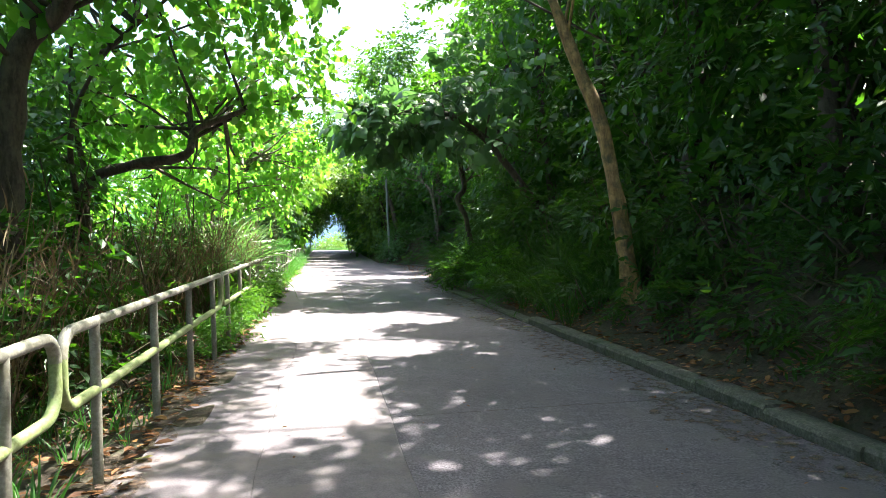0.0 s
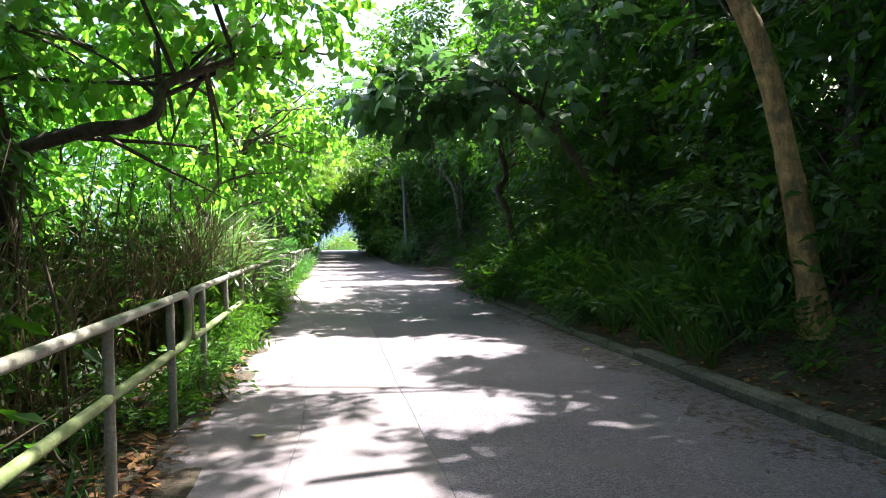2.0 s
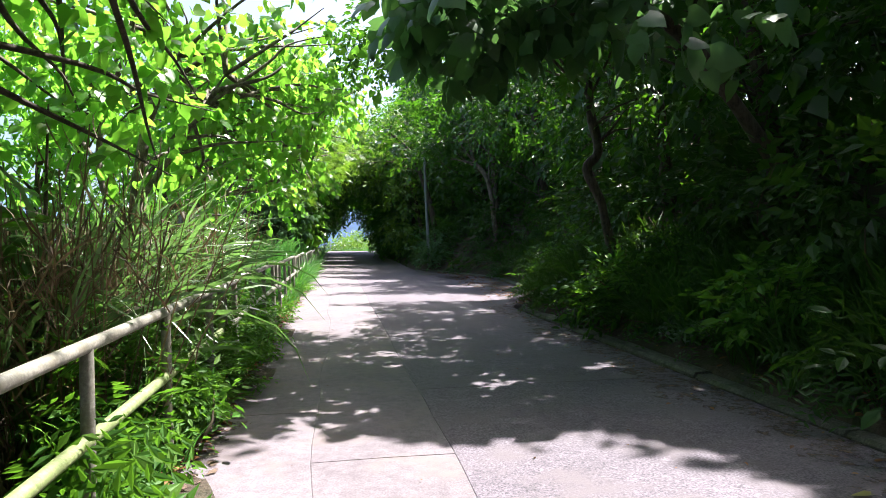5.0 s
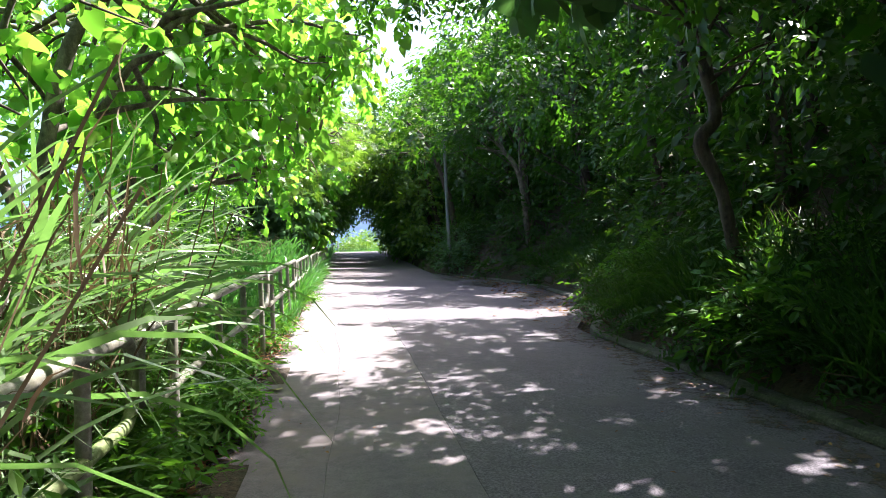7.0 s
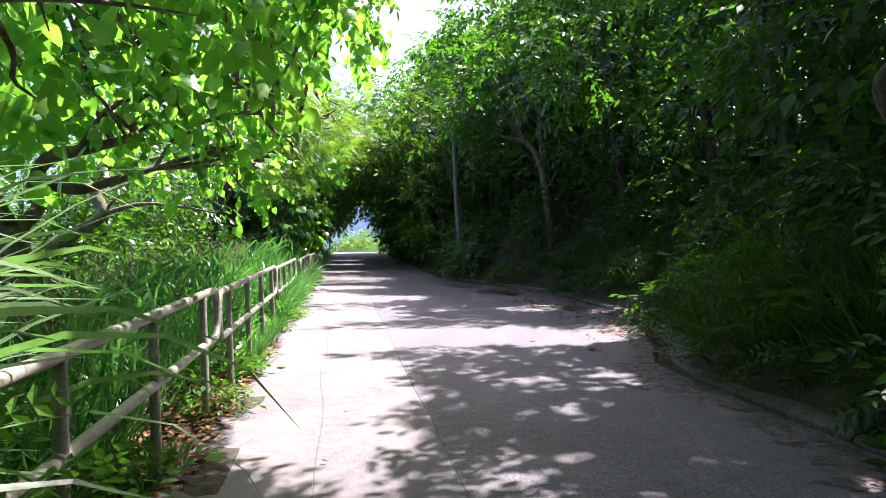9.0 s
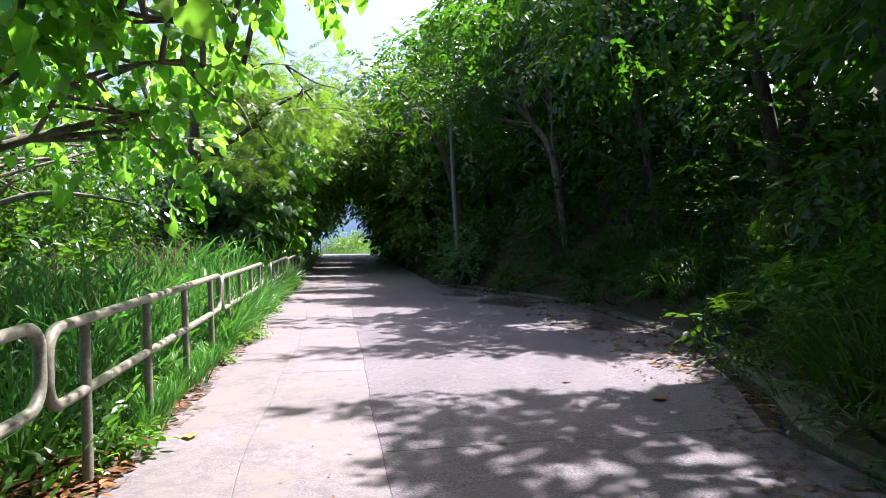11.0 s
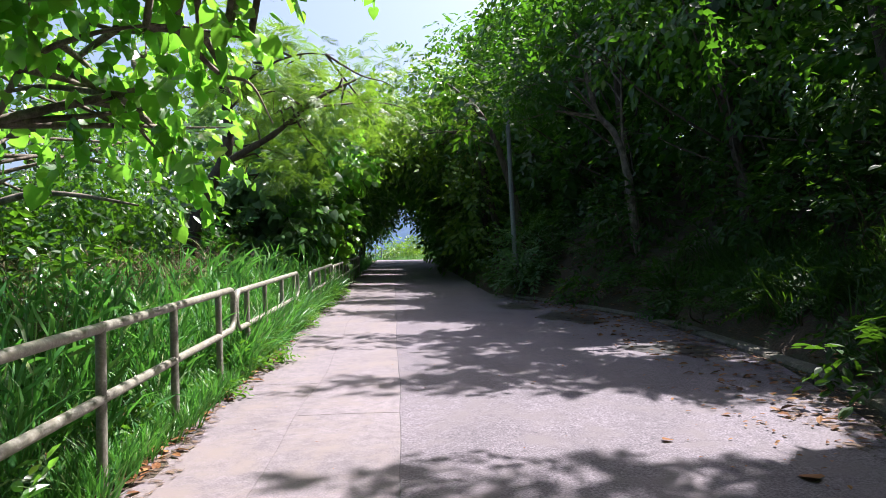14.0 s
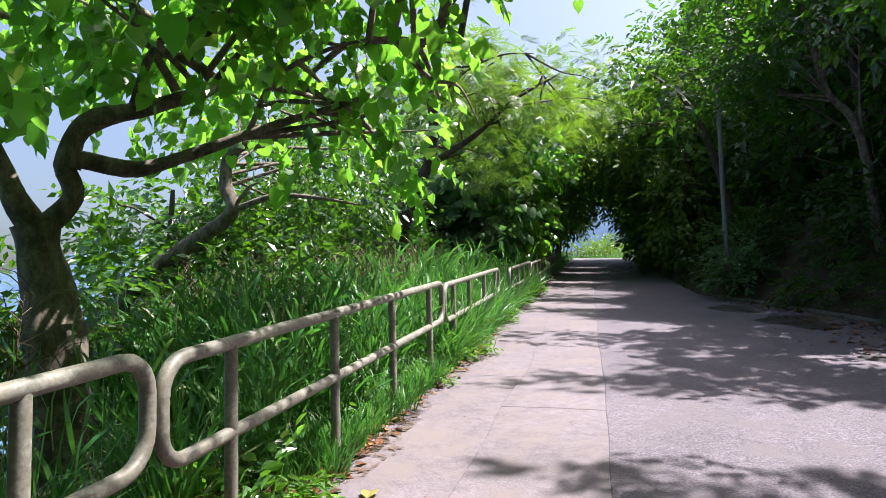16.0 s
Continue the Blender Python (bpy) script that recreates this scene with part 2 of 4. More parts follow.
def turns(forward, up):
    """Rotation matrices that carry +y to forward and +z near up."""
    f = forward / np.linalg.norm(forward, axis=1, keepdims=True)
    s = np.cross(f, up)
    s /= np.linalg.norm(s, axis=1, keepdims=True) + 1e-9
    u = np.cross(s, f)
    return np.stack([s, f, u], axis=2)


def placed(shape, places, rot, size):
    """Copies of a shape at places, joined."""
    v, f = shape
    size = np.asarray(size, float)
    size = size[:, None, None] if size.ndim == 1 else size[:, None, :]
    V = np.einsum("nij,nkj->nki", rot, v[None] * size) + np.asarray(places)[:, None, :]
    F = f[None] + (np.arange(len(places)) * len(v))[:, None, None]
    return V.reshape(-1, 3), F.reshape(-1, f.shape[1])


def spray(kind, count, length, leaf, hang, seed):
    """A twig along +y with leaves on both sides."""
    r = np.random.default_rng(seed)
    t = (np.arange(count) + 0.6) / count
    side = np.where(np.arange(count) % 2, 1.0, -1.0)
    bend = -0.25 * t ** 2 * length
    p = np.stack([0.03 * r.normal(size=count), t * length, bend + 0.02 * r.normal(size=count)], 1)
    fwd = np.stack([side * r.uniform(0.5, 1.1, count), r.uniform(0.3, 0.9, count), -hang * r.uniform(0.3, 1.3, count)], 1)
    fwd[-1] = (0.1, 1, -hang)
    up = np.stack([0.5 * r.normal(size=count), 0.4 * r.normal(size=count), np.ones(count)], 1)
    return placed(leaf_shape(kind), p, turns(fwd, up), leaf * r.uniform(0.6, 1.15, count))


def frond(pairs, length, leaf, seed):
    """A feather of many narrow leaflets."""
    r = np.random.default_rng(seed)
    out = []
    for k, (ang, ln) in enumerate([(0, 1.0), (0.8, 0.75), (-0.8, 0.75)]):
        t = np.repeat((np.arange(pairs) + 1) / pairs, 2)
        side = np.tile([1.0, -1.0], pairs)
        y = t * length * ln
        p = np.stack([0 * y, y, -0.35 * t ** 2 * length * ln], 1)
        f = np.stack([side, 0.35 + 0 * y, -0.15 + 0.1 * r.normal(size=len(y))], 1)
        V, F = placed(leaf_shape("lance"), p, turns(f, np.tile([0, 0, 1.0], (len(y), 1))), leaf * np.sin(0.3 + 2.6 * t))
        c, s = math.cos(ang), math.sin(ang)
        out.append((V @ np.array([[c, s, 0], [-s, c, 0], [0, 0, 1]]) + np.array([0, 0.12 * length * k, 0]), F))
    return joined(out)


SPRAYS = {
    "heart": [spray("heart", 7, 0.48, 0.165, 0.9, s) for s in (1, 2, 3)],
    "grey": [spray("heart", 6, 0.6, 0.27, 0.9, s) for s in (4, 5)],
    "oval": [spray("oval", 11, 0.42, 0.11, 0.45, s) for s in (6, 7, 8)],
    "small": [spray("leafy", 9, 0.42, 0.14, 0.3, s) for s in (9, 10, 11)],
    "wood": [spray("plain", 8, 0.5, 0.185, 0.5, s) for s in (16, 17, 18)],
    "weed": [spray("leafy", 9, 0.24, 0.075, 0.3, s) for s in (41, 42)],
    "coarse": [spray("plain", 6, 0.9, 0.44, 0.6, s) for s in (19, 20)],
    "far": [spray("plain", 8, 0.75, 0.25, 0.5, s) for s in (51, 52, 53)],
    "feather": [frond(9, 0.36, 0.085, s) for s in (12, 13)],
    "fern": [frond(6, 0.45, 0.12, s) for s in (14, 15)],
}

# gaps in the canopy through which the sun reaches the road: across, along, and their half widths
GAPS = [(1.3, 6.5, 0.4, 1.7), (2.2, 8.7, 0.5, 0.5), (1.15, 11.1, 1.0, 1.7), (2.6, 11.8, 0.9, 0.7), (-1.0, 14.2, 0.5, 1.45), (0.9, 19.9, 0.65, 2.6), (3.4, 22.8, 1.6, 0.7), (1.2, 22.8, 0.9, 0.8), (1.2, 25.3, 1.0, 0.5),
        (1.4, 28.3, 1.5, 0.6), (1.2, 31.5, 1.1, 0.4), (1.2, 35, 1.1, 0.4), (1.1, 39, 1.0, 0.4), (1.0, 45, 0.9, 0.4), (1.0, 50, 0.9, 0.3), (2, 66, 3, 3),
        (5.9, 4.4, 0.06, 0.08), (6.4, 6.1, 0.08, 0.05), (5.5, 7.3, 0.05, 0.06), (5.4, 2.7, 0.05, 0.06), (7.4, 5.2, 0.06, 0.06), (7.0, 7.6, 0.05, 0.08), (6.3, 22.6, 0.3, 0.3), (7.2, 25.5, 0.3, 0.3)]

# pinholes between the leaves, whose round spots of sun fleck the shaded side of the road
flecks = np.random.default_rng(5)
GAPS += [(flecks.uniform(1.6, 4.7), flecks.uniform(2.0, 27.0), flecks.uniform(-0.09, 0.05), flecks.uniform(-0.09, 0.05)) for i in range(60)]


# shafts of sun that reach the edge of the wood: across, along, height, half width
SHAFTS = [(3.3, 15.4, 4.4, 0.7), (4.9, 18.2, 5.6, 0.9), (6.0, 18.4, 3.6, 0.4), (6.9, 27.8, 4.2, 0.55), (8.2, 27.2, 4.1, 0.5), (6.0, 18.7, 0.7, 0.5), (4.6, 19.5, 6.0, 0.6), (5.4, 25.5, 5.6, 0.4), (4.6, 28.0, 5.6, 0.6), (3.7, 31.0, 5.4, 0.8),  (5.2, 16.0, 5.0, 0.6), (2.6, 37.0, 6.0, 1.8), (1.4, 41.0, 5.8, 1.4), (5.7, 21.5, 4.0, 0.4), (7.4, 24.8, 4.3, 0.5), (6.0, 16.5, 4.0, 0.3), (5.8, 25.0, 6.0, 0.6), (4.6, 36.0, 5.6, 0.7)]


def in_shaft(p):
    hit = np.zeros(len(p), bool)
    for d, y, h, r in SHAFTS:
        v = p - np.array([float(rail_x(y)) + d, y, float(plane_z(rail_x(y) + d, y)) + h])
        along = v @ SUN
        off = np.linalg.norm(v - along[:, None] * SUN, axis=1)
        hit |= (along > 0.6) & (off < r * (1 + 0.3 * np.sin(along * 2 + v[:, 0] * 5)))
    return hit


def open_to_sun(p):
    """Which of the places lie in the sun's way to a gap."""
    h = p[:, 2] - plane_z(p[:, 0], p[:, 1])
    k = h / (SUN[2] - GX * SUN[0] - GY * SUN[1])
    q = p - k[:, None] * SUN
    d = q[:, 0] - rail_x(q[:, 1])
    hit = np.zeros(len(p), bool)
    for gd, gy, rd, ry in GAPS:
        edge = 1 + 0.3 * np.sin(q[:, 1] * 5 + d * 3) * np.cos(d * 4.3)
        hit |= (((d - gd) / (rd + 0.15)) ** 2 + ((q[:, 1] - gy) / (ry + 0.15)) ** 2) < edge
    return (hit & (h > 1.3)) | in_shaft(p)


def clump(centre, radii, count, kind, hollow=0.35, droop=0.25, size=(0.8, 1.25)):
    """Sprays that fill a rounded mass, denser to its skin."""
    u = rng.normal(size=(count, 3))
    u /= np.linalg.norm(u, axis=1, keepdims=True)
    r = (hollow + (1 - hollow) * rng.random(count)) * (1 + 0.22 * np.sin(u[:, 0] * 5 + centre[1]) * np.cos(u[:, 1] * 4 + u[:, 2] * 5 + centre[0]))
    p = np.asarray(centre)[None] + u * r[:, None] * np.asarray(radii)[None]
    f = u * np.array([1, 1, 0.5]) + 0.5 * rng.normal(size=(count, 3)) - np.array([0, 0, droop])
    tip = p + f / np.linalg.norm(f, axis=1, keepdims=True) * (0.9 if kind == "coarse" else 0.4)
    keep = ~open_to_sun(p) & ~open_to_sun(tip) & ~open_to_sun(0.5 * (p + tip)) & (p[:, 2] > land_z(p[:, 0], p[:, 1]) + 0.05)
    p, f = p[keep], f[keep]
    up = np.array([0, 0, 1.0]) + 0.35 * rng.normal(size=p.shape)
    rot = turns(f, up)
    sz = rng.uniform(*size, len(p))
    pick = rng.integers(0, len(SPRAYS[kind]), len(p))
    return [placed(SPRAYS[kind][i], p[pick == i], rot[pick == i], sz[pick == i]) for i in range(len(SPRAYS[kind])) if (pick == i).any()]


def tree(name, label, trunk, radii, clumps, kind, mat, bark=BARK, limbs=(), category="tree", group="", twigs=4, twig_r=0.012, droop=0.25, sides=10, singles=0):
    """A tree: a tapered trunk, limbs to each mass of leaves, and the crown. Places as (across, along, height); clumps: centre, radii, sprays."""
    foot = at(*trunk[0])
    foot.z = float(land_z(foot.x, foot.y)) - 0.08
    ob = thing(name, foot, label, category, group)
    pts = [foot] + [at(*p) for p in trunk[1:]]
    line = curve_points(pts, 5)
    n = len(line)
    rr = np.interp(np.linspace(0, 1, n), np.linspace(0, 1, len(radii)), radii)
    rr[0] *= 1.25
    part_np("trunk", *tube_clean(line, rr, sides, 0.35), bark, ob, smooth=True)
    for lp, lr in limbs:
        ll = curve_points([at(*p) for p in lp], 5)
        part_np("limb", *tube_clean(ll, np.linspace(lr, lr * 0.3, len(ll)), 7, 0.4), bark, ob, smooth=True)
    leaves, wood = [], []
    roots = line[n // 3:] + [p for lp, _ in limbs for p in curve_points([at(*q) for q in lp], 4)[3:]]
    for c, r, count in clumps:
        c = at(*c)
        if count:
            leaves += clump(c, r, count, kind, droop=droop)
        close = sorted(roots, key=lambda q: (q - c).length + 0.6 * max(0, q.z - c.z))[:9]
        for k in range(twigs):
            tip = c + Vector([rng.normal() * 0.5 * r[i] for i in range(3)])
            if open_to_sun(np.array(tip)[None])[0]:
                continue
            near = close[int(rng.integers(len(close)))]
            mid = near.lerp(tip, 0.5) + Vector((rng.normal() * 0.15, rng.normal() * 0.15, 0.1 + rng.normal() * 0.1)) * min(0.6, (tip - near).length * 0.5)
            w = curve_points([near, mid, mid.lerp(tip, 0.5) + Vector(rng.normal(size=3) * 0.08), tip], 4)
            if open_to_sun(np.array([list(q) for q in w])).any():
                continue
            wood.append(tube_clean(w, np.linspace(twig_r * 2.2, twig_r * 0.4, len(w)), 5))
    if wood:
        part_np("brushwood", *joined(wood), bark, ob, smooth=True, kind="stuff")
    if leaves:
        part_np("crown", *joined(leaves), mat, ob, smooth=True, kind="stuff")
    if singles:
        lv, lf = leaf_shape("heart")
        shared = mesh_np("leaf", lv, lf, mat, True)
        for k in range(singles):
            c, r, _ = clumps[int(rng.integers(len(clumps)))]
            u = rng.normal(size=3)
            u /= np.linalg.norm(u)
            p = np.array(at(*c)) + u * np.array(r) * rng.uniform(0.85, 1.12)
            if open_to_sun(p[None])[0]:
                continue
            f = np.array([u[0] + 0.4 * rng.normal(), u[1] + 0.4 * rng.normal(), -0.9])[None]
            m = turns(f, np.array([[0.3 * rng.normal(), 0.3 * rng.normal(), 1.0]]))[0]
            lo = new("leaf", shared)
            lo.parent = ob
            sz = rng.uniform(0.09, 0.16)
            lo.matrix_basis = Matrix.Translation(Vector(p) - ob.location) @ Matrix(m.tolist()).to_4x4() @ Matrix.Scale(sz, 4)
    return ob


def shrub(name, label, d, y, r, count, kind, mat, stems=5, h0=0.0, category="shrub", group="", droop=0.1):
    foot = at(d, y)
    foot.z = float(land_z(foot.x, foot.y)) - 0.04
    ob = thing(name, foot, label, category, group)
    c = foot + Vector((0, 0, h0 + r[2] * 0.85))
    leaves = clump(c, r, count, kind, hollow=0.2, droop=droop)
    wood = []
    for k in range(stems):
        tip = c + Vector((rng.normal() * 0.45 * r[0], rng.normal() * 0.45 * r[1], rng.uniform(-0.2, 0.6) * r[2]))
        w = curve_points([foot + Vector((rng.normal() * 0.06, rng.normal() * 0.06, 0)), foot.lerp(tip, 0.5) + Vector((rng.normal() * 0.1, rng.normal() * 0.1, 0)), tip], 4)
        wood.append(tube_clean(w, np.linspace(0.018, 0.005, len(w)), 5))
    part_np("brushwood", *joined(wood), STEM, ob, smooth=True, kind="stuff")
    if leaves:
        part_np("foliage", *joined(leaves), mat, ob, kind="stuff")
    return ob


def blade_tuft(blades, height, width, spread, seed, arch=0.6, seg=5):
    """A tuft of bent blades, base at the origin."""
    r = np.random.default_rng(seed)
    V, F = [], []
    for b in range(blades):
        a, l = r.uniform(0, 6.283), height * r.uniform(0.55, 1.1)
        lean, bend = r.uniform(0.05, 0.45) * spread, arch * r.uniform(0.4, 1.4)
        o = np.array([math.cos(a), math.sin(a), 0]) * r.uniform(0, 0.06)
        e = np.array([math.cos(a), math.sin(a), 0])
        s = np.array([-e[1], e[0], 0])
        p, ang, k = o.copy(), math.pi / 2 - lean, len(V)
        tw, tw1 = r.uniform(-0.9, 0.9), r.uniform(-0.8, 0.8)
        for i in range(seg + 1):
            t = i / seg
            w = width * (0.5 + 1.2 * t if t < 0.4 else (1 - t) * 1.6 + 0.02) * 0.5
            n = np.array([-e[0] * math.sin(ang), -e[1] * math.sin(ang), math.cos(ang)])
            q = s * math.cos(tw + tw1 * t) + n * math.sin(tw + tw1 * t)
            V += [p + q * w, p - q * w]
            p = p + (e * math.cos(ang) + np.array([0, 0, math.sin(ang)])) * l / seg
            ang -= bend * (0.3 + 1.4 * t) * 2.2 / seg
        for i in range(seg):
            q = k + 2 * i
            F.append((q, q + 1, q + 3, q + 2))
    return np.array(V), np.array(F)


def scatter_tufts(places, shapes, size, mat, name, label, category, kind="stuff"):
    p = np.asarray(places, float)
    p[:, 2] = land_z(p[:, 0], p[:, 1]) - 0.02
    n = len(p)
    a = rng.uniform(0, 6.283, n)
    f = np.stack([np.cos(a), np.sin(a), 0 * a], 1)
    rot = turns(f, np.array([0, 0, 1.0]) + 0.12 * rng.normal(size=(n, 3)))
    sz = rng.uniform(*size, n)
    pick = rng.integers(0, len(shapes), n)
    V, F = joined([placed(shapes[i], p[pick == i], rot[pick == i], sz[pick == i]) for i in range(len(shapes)) if (pick == i).any()])
    ob = new(name, mesh_np(name, V, F, mat))
    return tagged(ob, label, category, kind=kind)


def strewn(n, d0, d1, y0, y1):
    y = rng.uniform(y0, y1, n)
    d = rng.uniform(d0, d1, n)
    return np.stack([rail_x(y) + d, y, 0 * y], 1)


# ---- ground, water, distance ----
def build_ground():
    near = np.concatenate([np.arange(-16, -2, 0.5), np.arange(-2, 1, 0.12), np.arange(1, 4, 0.5), np.arange(4, 8, 0.12), np.arange(8, 22.01, 0.5)])
    far = np.array([3, 8, 16, 30, 60, 120, 300, 700, 1500, 2500.0])
    ys = np.concatenate([-10 - far[::-1], np.arange(-10, 84, 0.5), 84 + far])
    ds = np.concatenate([-16 - far[::-1], near, 22 + far])
    D, Y = np.meshgrid(ds, ys)
    X = rail_x(np.clip(Y, -40, 150)) + D
    Z = land_z(X, Y)
    n, m = D.shape
    i = np.arange(n * m).reshape(n, m)
    F = np.stack([i[:-1, :-1], i[:-1, 1:], i[1:, 1:], i[1:, :-1]], 2).reshape(-1, 4)
    ob = new("ground", mesh_np("ground", np.stack([X, Y, Z], 2).reshape(-1, 3), F, SOIL, True))
    tagged(ob, "brown earth bank beside the road, strewn with litter", "ground", kind="structure")


build_ground()

mat_sea, t_, b_, _ = nodes_of("sea_water")
b_.inputs["Base Color"].default_value = (0.05, 0.12, 0.18, 1)
b_.inputs["Roughness"].default_value = 0.12
bump(t_, b_, noise_of(t_, 0.8, 4), 0.25, 0.3)
sea = new("water", mesh_np("water", [(-2500, -2500, SEA), (-12, -2500, SEA), (-20, 2500, SEA), (-2500, 2500, SEA)], [(0, 1, 2, 3)], mat_sea))
tagged(sea, "calm blue water of the bay below the bank", "water", kind="structure")

# distance haze is mixed straight into the hills' blue
HAZE = surface("hill_haze_tint", (0.035, 0.075, 0.15), (0.05, 0.1, 0.18), 0.02, 0.004, 1.0, 0.0)


def build_hills():
    """A far ridge round the bay."""
    n = 160
    a = np.linspace(radians(-75), radians(150), n)
    R = 700.0
    h = 105 + 40 * np.sin(a * 3.1 + 1) + 18 * np.sin(a * 9 + 2) + 7 * np.sin(a * 23)
    V, F = [], []
    for k, (rr, hh) in enumerate([(1.0, -20), (1.12, 0.55), (1.3, 1.0), (1.6, 0.6)]):
        z = np.full(n, -20.0) if k == 0 else h * hh
        V.append(np.stack([-np.sin(a) * R * rr, np.cos(a) * R * rr, z], 1))
    V = np.concatenate(V)
    for k in range(3):
        for i in range(n - 1):
            F.append((k * n + i, k * n + i + 1, (k + 1) * n + i + 1, (k + 1) * n + i))
    tagged(new("backdrop", mesh_np("backdrop", V, F, HAZE, True)), "hills across the bay, coloured blue for haze", "hill", kind="structure")


build_hills()

# ---- road ----
road = thing("road", at(2.4, 20), "narrow worn concrete road with patched slabs and joints", "road", kind="structure")


def slab(d0, d1, y0, y1, mat, label=""):
    """A slab of the road: its sides follow the given lines across; edges rounded off."""
    n = max(2, int((y1 - y0) / 0.4))
    ys = np.linspace(y0 + 0.005, y1 - 0.005, n)
    V = []
    for y in ys:
        a, b = (f(y) if callable(f) else f for f in (d0, d1))
        row = [(a + 0.0015, -0.13), (a + 0.0015, -0.003), (a + 0.006, 0.0), ((a + b) / 2, 0.004), (b - 0.006, 0.0), (b - 0.0015, -0.003), (b - 0.0015, -0.13)]
        for d, z in row:
            yy = y + 0.1786 * (d - 2.4)
            V.append(at(d, yy, z))
    k = 7
    F = [(i * k + j, i * k + j + 1, (i + 1) * k + j + 1, (i + 1) * k + j) for i in range(n - 1) for j in range(k - 1)]
    F = [f[::-1] for f in F]
    V = np.array(V)
    ends = [(0, 1, 5, 6), (1, 2, 4, 5), ((n - 1) * k, (n - 1) * k + 6, (n - 1) * k + 5, (n - 1) * k + 1), ((n - 1) * k + 1, (n - 1) * k + 5, (n - 1) * k + 4, (n - 1) * k + 2)]
    part_np("slab", V, np.array(F + ends), mat, road, label)


def seam_mid(y):
    return 1.97 - 0.0095 * y + 0.012 * math.sin(y * 1.1) + 0.006 * math.sin(y * 3.7)


def seam_left(y):
    return 0.99 - 0.004 * y + 0.035 * math.sin(y * 0.8) + 0.02 * math.sin(y * 2.3 + 1)


def edge_left(y):
    return 0.1 + 0.04 * math.sin(y * 1.3) + 0.025 * math.sin(y * 4.1)


cuts = [-10, -4.5, 5.5, 14.2, 20.6, 29, 38, 47, 56, 64, 74]
for y0, y1 in zip(cuts, cuts[1:]):
    slab(seam_mid, lambda y: float(kerb_d(y)) + 0.02, y0, y1, ASPHALT)
for y0, y1 in zip([-10, 1.5, 12.4, 23.2, 34, 46, 60], [1.5, 12.4, 23.2, 34, 46, 60, 73]):
    slab(seam_left, seam_mid, y0, y1, CONCRETE)
    slab(edge_left, seam_left, y0 + 1.2, y1 + 1.2, CONCRETE)


def patchy(mat, scale, lo, hi):
    """Lets the ground show through a thin film in patches."""
    t = mat.node_tree
    out = t.nodes["Material Output"]
    mix, clear = t.nodes.new("ShaderNodeMixShader"), t.nodes.new("ShaderNodeBsdfTransparent")
    t.links.new(ramp(t, noise_of(t, scale, 6, 0.7), [(lo, (0, 0, 0)), (hi, (1, 1, 1))]), mix.inputs[0])
    t.links.new(clear.outputs[0], mix.inputs[1])
    t.links.new(t.nodes["Principled BSDF"].outputs[0], mix.inputs[2])
    t.links.new(mix.outputs[0], out.inputs[0])
    return mat


def puddle(d, y, rd, ry):
    n = 22
    V = [at(d, y, 0.0085)]
    for i in range(n):
        a = 2 * math.pi * i / n
        k = 1 + 0.18 * math.sin(a * 3 + d) + 0.1 * math.sin(a * 5 + y)
        V.append(at(d + rd * k * math.cos(a), y + ry * k * math.sin(a), 0.008))
    ob = new("damp_patch", mesh_np("damp_patch", np.array(V), np.array([(0, 1 + i, 1 + (i + 1) % n) for i in range(n)]), WET))
    tagged(ob, "dark damp muddy patch on the road surface", "puddle", "damp patches on the road")


WET = patchy(WET, 5.0, 0.3, 0.46)
puddle(5.25, 26.2, 0.55, 0.45)
puddle(4.9, 29.6, 0.5, 0.9)
puddle(4.3, 31.5, 0.4, 0.7)

def dirt(y0, y1, inner, outer, label):
    """A thin ragged film of earth washed over the edge of the road."""
    V, F = [], []
    ys = np.arange(y0, y1, 0.1)
    for i, yy in enumerate(ys):
        a, b = inner(yy) + random.uniform(-0.12, 0.12), outer(yy)
        V += [at(a, yy, 0.0085), at(b, yy, 0.012)]
        if i:
            q = 2 * i
            F.append((q - 2, q - 1, q + 1, q))
    tagged(new("edge_dirt", mesh_np("edge_dirt", np.array(V), np.array(F), DIRT)), label, "dirt", kind="stuff")


DIRT = patchy(surface("washed_earth", (0.055, 0.033, 0.022), (0.14, 0.09, 0.062), 60, 3, 0.95, 0.2, stain=(0.13, 0.085, 0.06)), 11.0, 0.5, 0.6)


def ragged(y):
    return 0.1 * math.sin(y * 2.1) + 0.06 * math.sin(y * 5.3 + 1) + 0.05 * math.sin(y * 11.7)


dirt(-5, 34, lambda y: float(kerb_d(y)) - 0.5 + 1.2 * ragged(y), lambda y: float(kerb_d(y)) + 0.03, "brown earth washed into the gutter by the kerb")

dirt(-5, 40, lambda y: edge_left(y) - 0.05, lambda y: 0.27 + 0.6 * ragged(y), "brown earth washed over the edge of the road below the railing")

JOINT = surface("joint_filler", (0.05, 0.043, 0.046), (0.11, 0.095, 0.1), 40, 2, 0.95, 0.3)
for seam in (seam_mid, seam_left):
    ys = np.arange(-9.5, 73, 0.4)
    V = [at(seam(y) + w, y + 0.1786 * (seam(y) - 2.4), -0.005) for y in ys for w in (-0.03, 0.03)]
    part_np("joint_filler", np.array(V), np.array([(2 * i, 2 * i + 1, 2 * i + 3, 2 * i + 2) for i in range(len(ys) - 1)]), JOINT, road, "dull grey filler in the joint")

